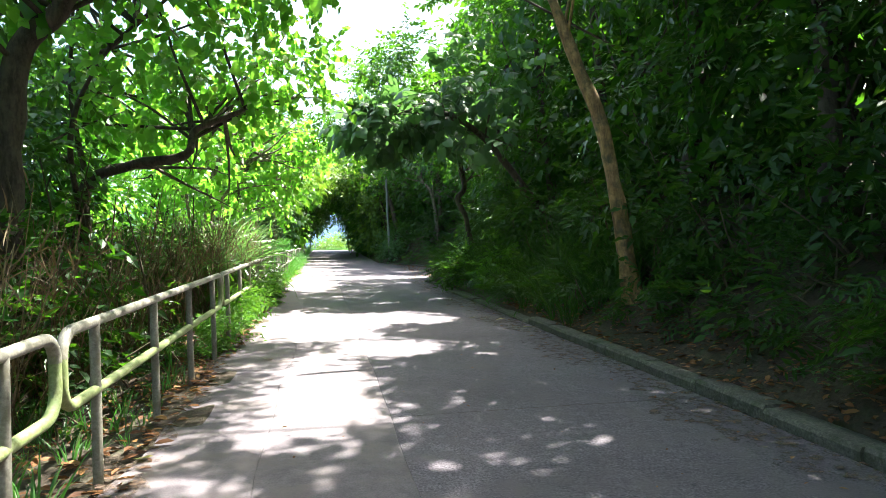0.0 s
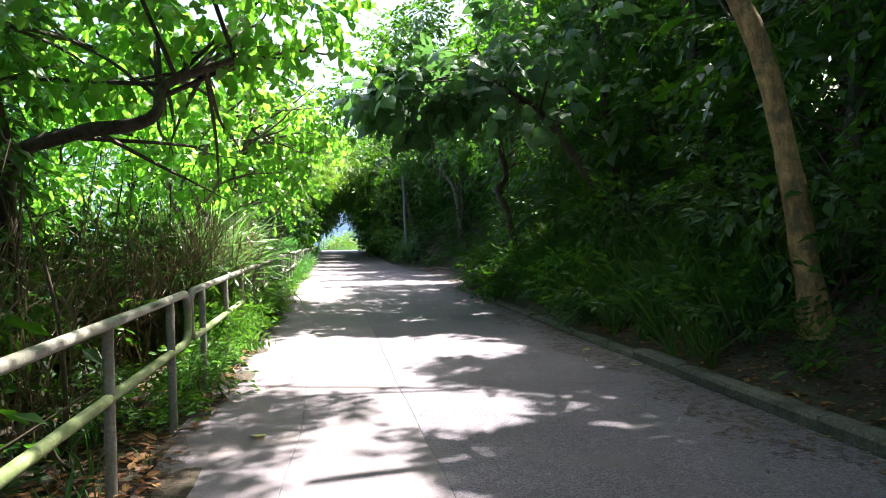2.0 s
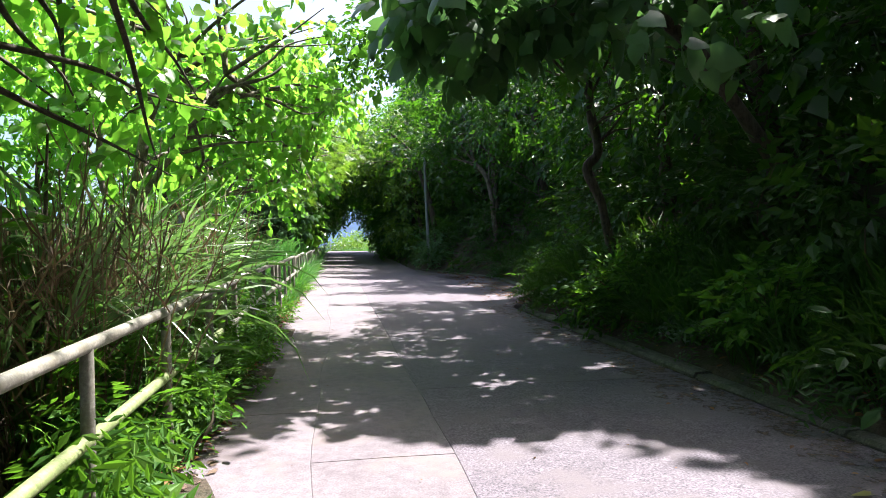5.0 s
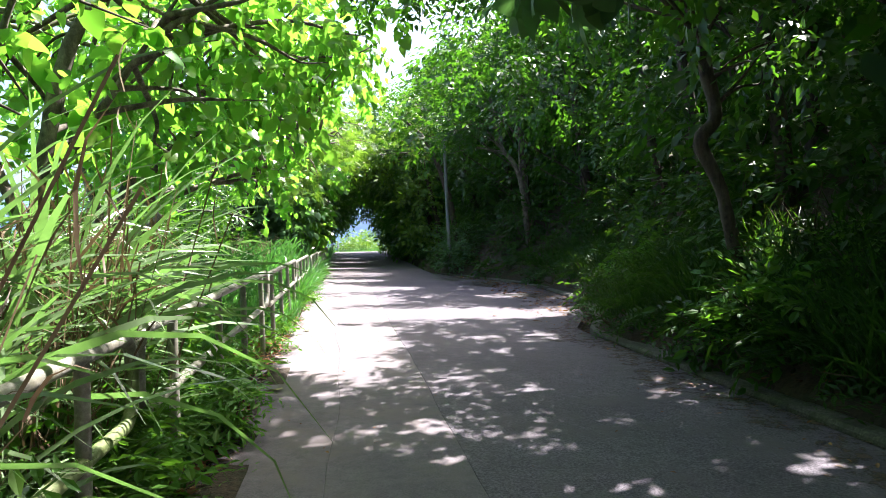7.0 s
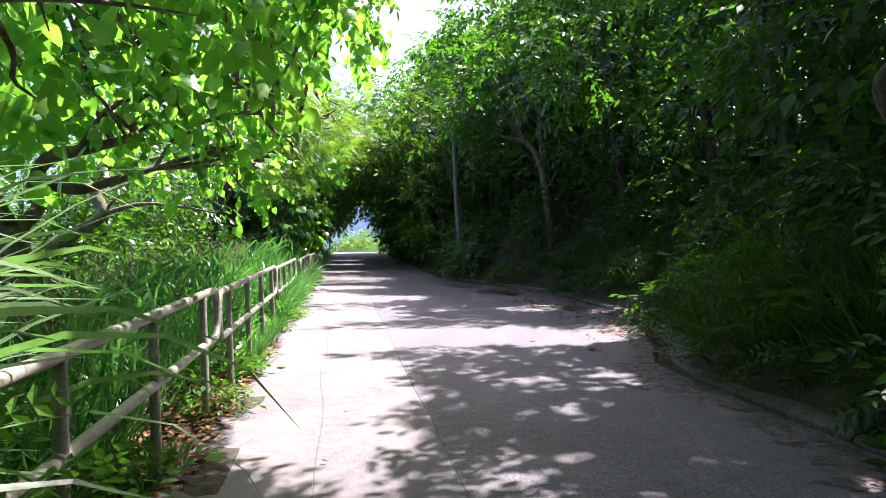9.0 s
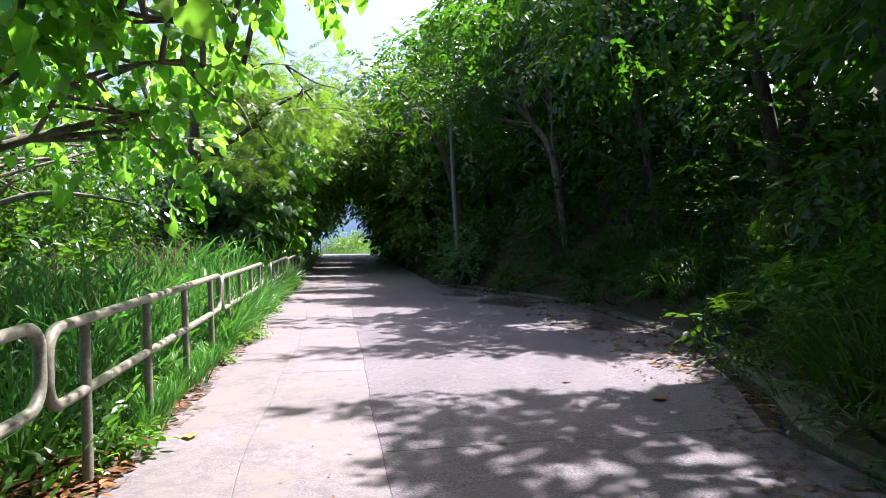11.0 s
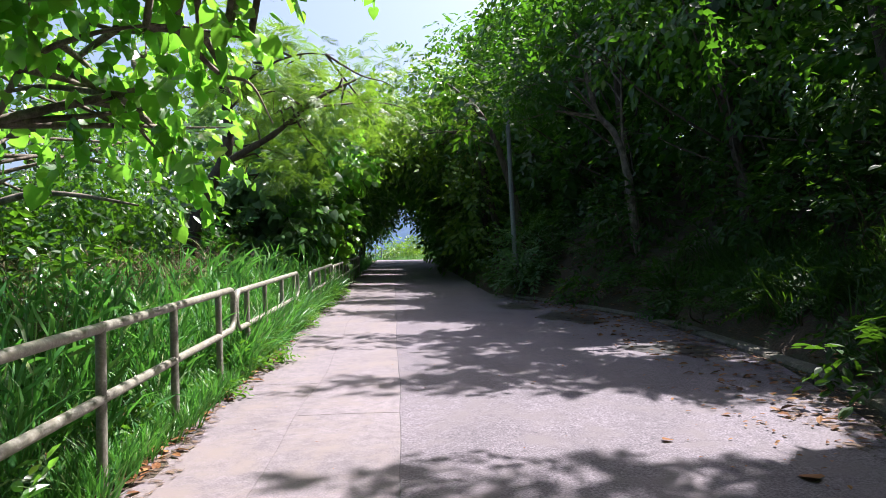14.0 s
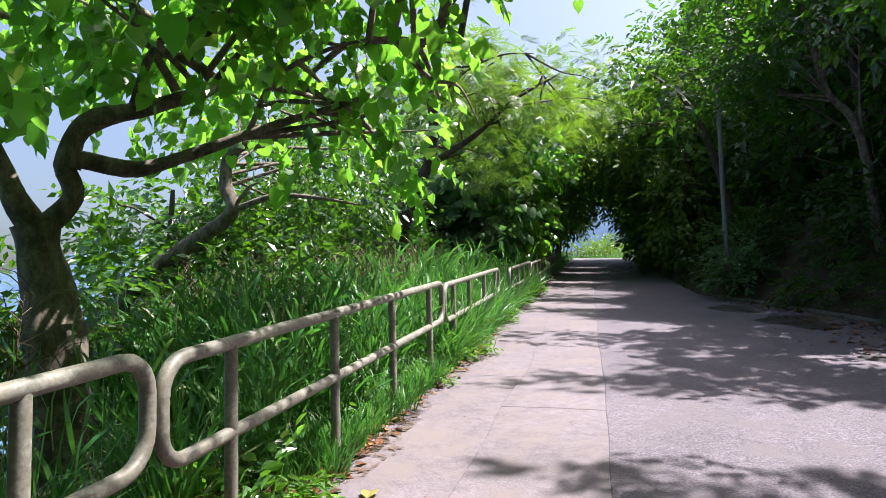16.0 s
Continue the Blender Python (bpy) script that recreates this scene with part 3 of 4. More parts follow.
# ---- kerb ----
kerb = thing("kerb", at(4.9, 10), "grey mossy concrete kerb along the bank", "kerb", kind="structure")
y = -6.0
while y < 33.5:
    ln = 0.93
    a, b = at(float(kerb_d(y)) + 0.03, y), at(float(kerb_d(y + ln)) + 0.03, y + ln)
    e = (b - a).normalized()
    s = Vector((e.y, -e.x, 0)).normalized()
    jog = random.uniform(-0.012, 0.012)
    h = (0.11 if y < 10 else 0.055) + random.uniform(-0.012, 0.012)
    prof = [(0.0, -0.12), (0.0, h - 0.03), (0.025, h), (0.15, h), (0.26, h - 0.02), (0.27, -0.12)]
    V = [q + s * (x + jog) + Vector((0, 0, z)) for q in (a + e * 0.006, b - e * 0.006) for x, z in prof]
    k = len(prof)
    F = [(j, j + 1, k + j + 1, k + j) for j in range(k - 1)] + [(0, 5, 4, 1), (1, 4, 3, 2), (k, k + 1, k + 4, k + 5), (k + 1, k + 2, k + 3, k + 4)]
    part_np("kerbstone", np.array(V), np.array(F), KERB, kerb)
    y += ln

# ---- railing ----
def railing(posts, y0, y1, top=1.02, low=0.57, r=0.033):
    """One bay: a bent pipe that runs round top and bottom, on upright posts."""
    ob = thing("railing", at(0, posts[0]), "weathered pale painted tubular steel roadside railing", "railing", "railings along the road")
    c = 0.14
    top -= r
    loop = []
    for (ya, ha, sy, sh, a0) in ((y0, top, 1, -1, 180), (y1, top, -1, -1, 90), (y1, low, -1, 1, 0), (y0, low, 1, 1, 270)):
        for i in range(6):
            a = radians(a0 - 90 * i / 5)
            loop.append(at(0, ya + sy * c + c * math.cos(a), ha + sh * c + c * math.sin(a)))
    half = [loop[i] for i in range(12)]
    lower = [loop[i] for i in range(10, 24)] + [loop[0], loop[1]]
    def filled(line):
        out = []
        for a, b in zip(line, line[1:]):
            n = max(1, int((b - a).length / 0.5))
            out += [a.lerp(b, i / n) for i in range(n)]
        return out + [line[-1]]
    part_np("top_rail", *tube_clean(filled(half), r, 14), PAINT, ob, smooth=True)
    part_np("lower_rail", *tube_clean(filled(lower), r * 0.98, 14), PAINT_MOSS if y0 < 12 else PAINT, ob, "mossy greenish lower rail" if y0 < 12 else "", smooth=True)
    for yp in posts:
        a = at(0, yp)
        lo = float(land_z(a.x, a.y)) - 0.1
        part_np("post", *tube_clean([(a.x, a.y, lo), (a.x, a.y, a.z + 0.4), (a.x, a.y, a.z + top - r * 0.4)], r * 0.95, 12), PAINT, ob, smooth=True)


railing([-1.2, 0.15, 1.5, 2.9], -1.8, 3.46)
railing([4.05, 5.43, 6.8, 8.2], 3.54, 8.8)
railing([9.43, 10.78, 12.1, 13.5], 8.9, 14.1)
railing([14.85, 16.26, 17.54, 18.9], 14.2, 19.46)
railing([20.04, 21.27, 22.5, 23.74], 19.54, 24.3, 0.98, 0.53)
railing([24.9, 25.9, 27.1, 28.25], 24.4, 28.6, 0.94, 0.5)
railing([30.6, 31.6, 32.7, 33.8], 30.1, 34.3, 0.87, 0.45)
railing([35.0, 36.2, 37.4, 38.6, 39.7], 34.5, 40.0, 0.82, 0.4)
railing([40.8, 42, 43.2, 44.4, 45.4], 40.2, 45.8, 0.8, 0.4)

# ---- steel post ----
f = at(4.76, 34.2)
gz = float(land_z(f.x, f.y))
post = thing("steel_post", (f.x, f.y, gz), "slender grey steel post among the trees", "post")
part_np("pole", *tube_clean([(f.x, f.y, gz - 0.1), (f.x, f.y, gz + 2.4), (f.x + 0.03, f.y, gz + 4.7)], [0.065, 0.06, 0.052], 12), STEEL, post, smooth=True)
part_np("base_sleeve", *tube_clean([(f.x, f.y, gz - 0.1), (f.x, f.y, gz + 0.9)], 0.085, 12), STEEL, post, smooth=True)

# ---- trees of the bank ----
tree("leaning_tree", "slender leaning tree with smooth tan trunk on the bank", [(5.72, 9.2), (5.66, 9.2, 1.35), (5.56, 9.2, 2.25), (5.45, 9.2, 3.05), (5.15, 9.2, 4.0), (4.9, 9.2, 4.8), (4.5, 9.4, 6.5)],
     [0.15, 0.12, 0.11, 0.1, 0.09, 0.07, 0.04], [((5.2, 9.5, 7.2), (1.8, 2.0, 1.4), 260), ((3.9, 10.5, 7.4), (1.5, 1.6, 1.0), 200), ((6.8, 9, 6.0), (1.6, 2, 1.4), 240)], "small", DARK, BARK_PALE)
tree("crooked_tree", "crooked forked tree with knotted grey trunk", [(5.75, 18.6), (5.52, 18.5, 1.5), (5.46, 18.5, 1.95), (5.27, 18.5, 2.5), (5.46, 18.5, 2.8), (5.38, 18.5, 3.5), (5.36, 18.5, 4.1), (5.0, 18.8, 6)],
     [0.09, 0.075, 0.07, 0.095, 0.075, 0.07, 0.06, 0.04], [((4.8, 19, 6.6), (1.8, 1.9, 1.3), 280), ((3.6, 19.5, 6.3), (1.2, 1.5, 0.9), 160), ((2.1, 19.2, 4.9), (1.1, 1.1, 0.6), 110), ((3.6, 19.0, 4.9), (1.0, 1.2, 0.8), 110), ((6.0, 18.35, 3.55), (0.3, 0.25, 0.45), 16), ((4.5, 17.9, 5.1), (1.1, 1.0, 0.5), 150), ((6.6, 18, 5.6), (1.6, 1.8, 1.3), 240)], "small", DARK, BARK)
tree("forked_tree", "thin pale forked tree at the edge of the wood", [(7.1, 32), (7.02, 32, 1.0), (6.94, 32, 1.9), (6.87, 32, 2.9), (6.68, 32, 3.7), (6.3, 32, 4.3), (6.0, 32, 6)], [0.11, 0.09, 0.08, 0.07, 0.04],
     [((6.2, 32, 6.5), (1.8, 2.0, 1.3), 260), ((5.0, 32, 6.2), (1.2, 1.6, 1), 160), ((4.9, 31.6, 5.0), (0.9, 1.2, 0.7), 120), ((4.4, 33.0, 4.7), (0.9, 1.0, 0.6), 110)], "small", DARK, BARK_OLD, limbs=[([(6.87, 32, 2.9), (6.84, 32, 3.7), (6.95, 32.1, 5.2)], 0.05)])
tree("broadleaf_tree", "tree with large grey-green drooping leaves over the road", [(7.2, 16.2), (6.5, 15.9, 2.4), (5.4, 15.6, 3.8), (4.2, 15.5, 4.5), (2.6, 15.5, 4.6)], [0.13, 0.1, 0.08, 0.06, 0.03],
     [((4.1, 15.4, 4.6), (1.1, 1.3, 0.7), 80), ((2.9, 15.5, 4.2), (1.1, 1.1, 0.5), 120), ((2.0, 15.7, 4.5), (0.7, 0.9, 0.45), 34), ((5.4, 15.6, 5.2), (1.4, 1.6, 0.9), 80), ((4.8, 14.4, 3.9), (0.8, 0.9, 0.5), 36)], "grey", GREY, BARK, twigs=6)
k = 0
# trees below y -5 are never seen; added to hold off sky light
for y in np.arange(-17.8, 66, 3.2):
    kd = float(kerb_d(y))
    big = rng.uniform(0.9, 1.12)
    d = kd + rng.uniform(2.4, 3.6)
    kind = ("wood", "small", "wood")[k % 3] if -5 < y < 36 else "far"
    n = 0.64 if -5 < y < 32 else (0.42 if y > 0 else 0.2)
    j = rng.normal(size=8) * 0.5
    cl = [((kd + 3.3, y + j[0], 2.2), (1.2, 1.9, 1.5), int(210 * n)), ((kd + 2.5, y + 1.6 + j[1], 4.0), (1.2, 1.8, 1.2), int(220 * n)),
          ((kd + 0.5 + 0.3 * j[2], y + j[2], 5.4 * big), (1.3, 1.8, 1.2), int(240 * n)), ((kd - 0.7 + 0.4 * j[3], y + 1.6 + j[3], 6.7 * big), (1.2, 1.7, 0.9), int(200 * n)),
          ((kd + 2.0, y + j[4], 7.6 * big), (1.9, 2.1, 1.4), int(300 * n)), ((kd + 4.0, y + j[5], 5.4), (1.6, 2.0, 1.9), int(220 * n)), ((kd + 3.0, y + j[6], 9.6 * big), (1.9, 2.1, 1.2), int(180 * n))]
    if 4 < y < 15:
        cl = cl[:2] + cl[4:]
    # extra leaf masses high out of view, added to shade road and verge
    if y < 17:
        cl.append(((2.4, y + j[7], 8.6), (1.5, 1.9, 0.8), 270))
    if 6 < y < 13:
        cl.append(((4.3, y + 0.5 * j[7], 8.8), (1.4, 1.9, 0.8), 220))
    if 7 < y < 12:
        cl += [((0.4, y + 0.4, 8.7), (1.7, 1.9, 0.8), 320), ((-1.6, y + 0.2, 8.9), (1.6, 1.9, 0.8), 300)]
    if 16 < y < 19:
        cl += [((5.8, 16.6, 8.8), (1.9, 1.7, 0.8), 330), ((6.6, 18.8, 8.9), (1.9, 1.7, 0.8), 330), ((7.9, 16.8, 9.1), (1.5, 1.5, 0.8), 260), ((7.4, 15.2, 8.6), (1.3, 1.2, 0.7), 200)]
    if 10 < y < 12:
        cl.append(((-1.2, 13.4, 8.9), (2.2, 1.2, 0.8), 300))
    if y < 10:
        cl.append(((0.6, y - j[7], 8.0), (1.5, 1.9, 0.8), 260))
    lean = rng.normal() * 0.4
    # every other tree gets the lighter leaf, in place of sunlit patches
    tree("forest_tree", "dark leafy evergreen tree on the shaded bank", [(d, y), (d + lean * 0.4, y, 2.6), (d + lean, y + 0.3, 5.0), (d + lean, y + 0.5, 8.0)], [0.17, 0.13, 0.1, 0.04], cl, kind, OVAL if k % 2 else DARK, BARK,
         group="trees of the bank", twigs=3)
    for off, hh in ((1.6, 0.5), (4.2, 0.0), (7.5, 1.5)):
        tree("forest_tree", "dark leafy evergreen tree deep in the wood", [(d + off, y + 1.5), (d + off, y + 1.5, 5 + hh), (d + off - 0.4, y + 1.8, 9.5 + hh)], [0.2, 0.15, 0.05],
             [((kd + off + 2, y + 1.5, 3.2 + hh), (1.2, 2.2, 1.8), 80 if y > 4 else 45), ((kd + off + 2, y + 1.5, 6.5 + hh), (1.7, 2.3, 2.0), 140 if y > 4 else 75), ((kd + off + 1.8, y + 1.5, 10.0 + hh), (2.2, 2.6, 1.8), 210 if y > 4 else 100)], "coarse", DARK, BARK, group="trees of the bank", twigs=2)
    k += 1
# trees that close over the road before its end
tree("arching_tree", "light green feathery tree arching over the road", [(5.6, 37.5), (5.4, 37.5, 2.8), (4.6, 37.4, 5.2), (3.2, 37.4, 6.6)], [0.14, 0.11, 0.08, 0.04],
     [((4.4, 37.0, 5.6), (1.4, 1.8, 1.0), 130), ((3.0, 37.6, 6.6), (1.5, 1.9, 0.9), 150), ((1.5, 37.2, 6.9), (1.3, 1.8, 0.8), 120), ((2.2, 38.6, 5.4), (1.4, 1.6, 0.7), 110), ((0.2, 37.8, 6.2), (1.2, 1.7, 0.8), 100)], "feather", FEATHER, BARK, group="trees over the road", twigs=5)
for y, hh in ((40.5, 6.6), (43.0, 6.0)):
    tree("arching_tree", "sunlit leafy tree arching over the road", [(5.4, y), (5.2, y, 2.5), (4.4, y, hh - 0.6), (3.3, y, hh + 0.1)], [0.14, 0.11, 0.08, 0.04],
         [((4.4, y, hh), (1.5, 2.0, 1.3), 150), ((2.8, y + 0.5, hh + 0.5), (1.5, 2.0, 1.2), 160), ((1.1, y, hh + 0.2), (1.4, 2.0, 1.2), 150), ((2.2, y + 0.4, hh - 1.4), (1.8, 1.8, 0.8), 130),
          ((0.2, y, hh - 1.6), (1.2, 1.9, 1.0), 110), ((4.6, y, 2.4), (0.9, 2.0, 2.2), 170), ((3.9, y + 0.6, hh - 2.2), (0.9, 1.8, 1.0), 120)], "far", FEATHER if y < 42 else OVAL, BARK, group="trees over the road", twigs=3)
for y in (45.5, 48.5, 51.5, 54.5, 57.5):
    j = rng.normal(size=4) * 0.25
    tree("arching_tree", "dark evergreen tree closing over the road", [(5.2, y), (5.0, y, 2.5), (4.2, y, 4.2), (3.0, y, 5.2)], [0.14, 0.11, 0.08, 0.04],
         [((0.1 + j[0], y, 4.5), (1.3, 2.0, 2.0), 150), ((1.9, y + 0.5, 5.0 + j[1]), (1.4, 2.2, 1.9), 170), ((3.4 + j[2], y, 4.4), (1.2, 2.0, 2.2), 170), ((4.4, y, 2.2), (0.9, 2.0, 2.2), 170),
          ((2.4, y + j[3], 6.9), (2.6, 2.2, 1.2), 150)], "far", OVAL if y > 50 else DARK, BARK, group="trees over the road", twigs=2)
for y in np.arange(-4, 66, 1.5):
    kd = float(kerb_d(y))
    shrub("undergrowth_shrub", "leafy green shrub on the bank, darkened for its shade", kd + rng.uniform(1.5, 2.6), y, (0.8, 1.0, rng.uniform(0.7, 1.1)), 95 if y < 40 else 60,
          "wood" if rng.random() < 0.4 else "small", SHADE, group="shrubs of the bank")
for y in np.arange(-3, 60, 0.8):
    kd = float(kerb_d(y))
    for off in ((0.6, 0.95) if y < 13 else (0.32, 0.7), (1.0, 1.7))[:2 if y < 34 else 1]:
        shrub("fern", "low green fern on the bank, darkened for its shade", kd + rng.uniform(*off), y + rng.normal() * 0.3, (0.42, 0.5, rng.uniform(0.2, 0.4)), 22 if y < 36 else 10, "fern" if rng.random() < 0.55 else "small", SHADE,
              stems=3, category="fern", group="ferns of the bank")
for y, d, r in ((33.6, 4.9, 0.8), (34.8, 5.2, 0.9), (17.4, 5.2, 0.6), (22.5, 6.4, 0.7), (14.2, 5.4, 0.6)):
    shrub("leafy_bush", "rounded leafy bush at the foot of the bank", d, y, (r, r, r * 0.8), 120, "small", WEED if y < 30 else GREY, group="bushes at the foot of the bank")

# ---- trees beyond the railing ----
tree("spreading_tree", "broad-leaved tree with twisting limbs beyond the railing", [(-2.5, 10.2), (-2.44, 10.5, 1.4), (-2.37, 10.5, 2.4), (-1.6, 10.5, 2.7), (-0.75, 10.5, 2.85), (-0.6, 10.7, 3.3), (0.2, 10.9, 3.65)],
     [0.14, 0.11, 0.1, 0.08, 0.07, 0.06, 0.04],
     # the first two masses are an unseen top layer added for shade below
     [((-0.6, 10.5, 6.8), (2.0, 1.8, 0.8), 130), ((-2.2, 9.0, 6.6), (2.0, 1.8, 0.8), 110), ((-1.6, 11, 4.2), (2.04, 2.04, 1.15), 136), ((-0.2, 11.5, 4.5), (1.56, 1.92, 1.03), 115), ((0.9, 13, 4.9), (1.20, 1.80, 0.92), 82), ((-2.8, 12.5, 4.6), (2.16, 2.16, 1.38), 136), ((-1.6, 13.5, 4.2), (1.56, 1.92, 1.03), 102), ((-0.9, 14.5, 3), (1.08, 1.44, 0.92), 61)],
     "heart", HEART, BARK, limbs=[([(-2.44, 10.5, 1.6), (-2.2, 9.4, 3.0), (-1.6, 9.0, 4.0), (-0.9, 9.0, 4.7)], 0.05), ([(-2.37, 10.5, 2.4), (-2.5, 10.2, 4.0), (-2.2, 10.0, 5.5)], 0.05)], twigs=7, singles=200, twig_r=0.015, droop=0.45)
tree("spreading_tree", "broad-leaved tree with a thick dark trunk", [(-1.75, 6.4), (-1.75, 6.5, 1.7), (-1.6, 6.5, 3.3), (-1.2, 6.6, 3.9), (-0.6, 6.9, 5)], [0.19, 0.16, 0.12, 0.1, 0.05],
     [((-2, 6.8, 4.9), (2.16, 2.16, 1.26), 174), ((-0.6, 7.5, 5.3), (1.56, 1.92, 1.03), 138), ((0.6, 9, 5.6), (1.32, 1.80, 0.92), 100), ((-2.6, 5, 4.4), (1.92, 2.16, 1.38), 128)], "heart", HEART, BARK, twigs=7, singles=0, twig_r=0.015, droop=0.45,
     limbs=[([(-1.7, 6.5, 2.6), (-2.4, 7.4, 3.6), (-2.8, 8.2, 4.6)], 0.07)])
tree("spreading_tree", "broad-leaved tree with bright heart-shaped leaves", [(-1.8, 16.4), (-1.62, 16.4, 1.2), (-1.5, 16.4, 2.2), (-1.3, 16.5, 3.2), (-0.9, 16.8, 4.2)], [0.12, 0.09, 0.075, 0.06, 0.03],
     [((-2, 17.5, 3.6), (1.80, 2.04, 1.15), 59), ((-0.7, 18.2, 3.5), (1.44, 1.80, 1.15), 56), ((0.3, 18.4, 3.7), (0.96, 1.56, 0.80), 29), ((0.9, 17.6, 4.3), (0.84, 1.32, 0.80), 23), ((-0.4, 16.6, 4.9), (1.32, 1.56, 0.92), 38), ((-2.2, 16, 4.4), (1.68, 1.68, 1.15), 41), ((-2.9, 18.5, 4.6), (1.92, 2.04, 1.15), 50), ((-1.2, 19.8, 4), (1.56, 1.80, 1.03), 44), ((-1, 18, 2.6), (1.08, 1.44, 0.57), 23)],
     "heart", HEART, BARK_OLD, limbs=[([(-1.6, 16.4, 1.4), (-2.0, 16.4, 2.3), (-1.9, 16.4, 3.2), (-1.4, 16.3, 4.4)], 0.06), ([(-1.52, 16.4, 1.9), (-0.9, 16.5, 2.8), (-0.3, 16.6, 3.7)], 0.045), ([(-2.0, 16.4, 2.4), (-2.6, 17.0, 3.2), (-2.9, 18.0, 4.2)], 0.04)], twigs=7, singles=200, twig_r=0.015, droop=0.5)
tree("old_tree", "old gnarled tree with a hollow knot and twisting limbs", [(-2.5, 21.25), (-2.6, 21.2, 0.72), (-2.71, 21.2, 1.17), (-2.76, 21.12, 1.65)], [0.25, 0.22, 0.19, 0.2],
     [((0.9, 22.3, 4.5), (1.1, 1.4, 0.6), 90), ((0.4, 20.4, 4.6), (1.2, 1.3, 0.6), 115), ((-0.6, 19.2, 4.6), (1.2, 1.2, 0.6), 80), ((-0.6, 21.0, 4.9), (1.4, 1.3, 0.6), 100), ((-1.7, 22, 3.2), (1.68, 1.80, 0.80), 85), ((-0.5, 23, 3.2), (1.20, 1.56, 0.69), 51), ((-1.5, 21, 3.8), (1.92, 1.80, 0.92), 125), ((-2.8, 21.5, 3.7), (1.80, 1.80, 0.92), 105), ((-0.2, 21.8, 3.9), (1.32, 1.68, 0.80), 75), ((-0.4, 23.6, 2.5), (0.72, 0.96, 0.57), 17)],
     "heart", HEART, BARK_OLD, twigs=7, singles=200, twig_r=0.015, droop=0.5,
     limbs=[([(-2.76, 21.12, 1.58), (-2.82, 20.9, 1.95), (-2.95, 20.7, 2.6)], 0.13), ([(-2.76, 21.12, 1.58), (-2.5, 21.27, 1.85), (-2.5, 21.2, 2.15), (-2.1, 21.63, 2.1), (-1.6, 22.0, 2.28), (-1.05, 22.3, 2.5), (-0.3, 22.7, 2.75)], 0.1),
            ([(-2.5, 21.2, 2.1), (-2.37, 21.26, 2.45), (-1.95, 21.6, 2.6), (-1.5, 21.9, 2.8), (-1.62, 21.7, 3.0), (-1.85, 21.5, 3.05)], 0.1), ([(-1.75, 21.7, 2.75), (-1.85, 21.4, 3.2), (-1.9, 21.1, 3.9)], 0.05),
            ([(-2.1, 21.5, 2.55), (-1.5, 21.3, 3.1), (-0.6, 21.6, 3.3), (0.4, 22.2, 3.5)], 0.04), ([(-1.3, 22.2, 2.45), (-0.9, 22.1, 2.9), (-0.1, 22.3, 3.15), (0.6, 22.9, 3.2)], 0.03), ([(-2.9, 20.75, 2.5), (-2.6, 20.5, 3.2), (-1.8, 20.4, 3.5), (-0.9, 20.8, 3.6)], 0.05)])
tree("bare_tree", "half-bare grey tree with crooked winding limbs", [(-5.0, 23.9), (-4.57, 24.0, 0.81), (-4.09, 24.0, 1.2), (-3.43, 24.0, 1.51), (-2.75, 24.0, 1.86), (-2.86, 24.0, 2.2), (-2.81, 24.0, 2.55), (-2.57, 24.0, 2.71), (-2.1, 24.0, 2.7), (-1.5, 24.1, 2.85)],
     [0.13, 0.12, 0.11, 0.1, 0.095, 0.08, 0.075, 0.07, 0.05, 0.02],
     [((-3.2, 25.5, 3.4), (1.5, 1.5, 0.9), 110), ((-2.4, 26.5, 2.4), (1.2, 1.5, 0.9), 130)], "oval", OVAL, BARK_OLD,
     limbs=[([(-2.72, 24.0, 1.9), (-2.1, 24.0, 2.01), (-1.5, 24.0, 1.96), (-0.92, 24.0, 1.85)], 0.045), ([(-2.7, 24.0, 1.95), (-2.5, 24.0, 2.15), (-2.35, 24.0, 2.2)], 0.03)], twigs=6)
tree("feathery_tree", "light green feathery tree leaning over the road", [(-2.4, 29.3), (-1.95, 29.14, 2.0), (-1.4, 29.17, 3.1), (-1.3, 29.0, 4.1), (-1.35, 28.6, 5.1), (-0.6, 28.8, 6.2)], [0.15, 0.13, 0.11, 0.09, 0.07, 0.04],
     [((-0.6, 29.5, 4.3), (1.3, 1.8, 0.9), 198), ((0.5, 30.5, 4.2), (1.1, 1.8, 0.7), 144), ((-1.6, 30.0, 5.2), (1.6, 1.8, 1.0), 198), ((-0.5, 30.0, 5.1), (1.2, 1.6, 0.6), 120), ((-0.4, 31, 3.2), (1.1, 1.6, 0.7), 132), ((1.3, 33, 4.7), (1.0, 1.6, 0.6), 90)], "feather", FEATHER, BARK,
     limbs=[([(-1.5, 29.15, 2.9), (-0.5, 29.4, 3.5), (0.3, 29.7, 4.2), (1.1, 30.2, 4.7)], 0.07), ([(-1.3, 29, 4.1), (-0.6, 29.1, 4.7), (0.1, 29.3, 5.0), (0.7, 29.8, 5.1)], 0.03)], twigs=5)
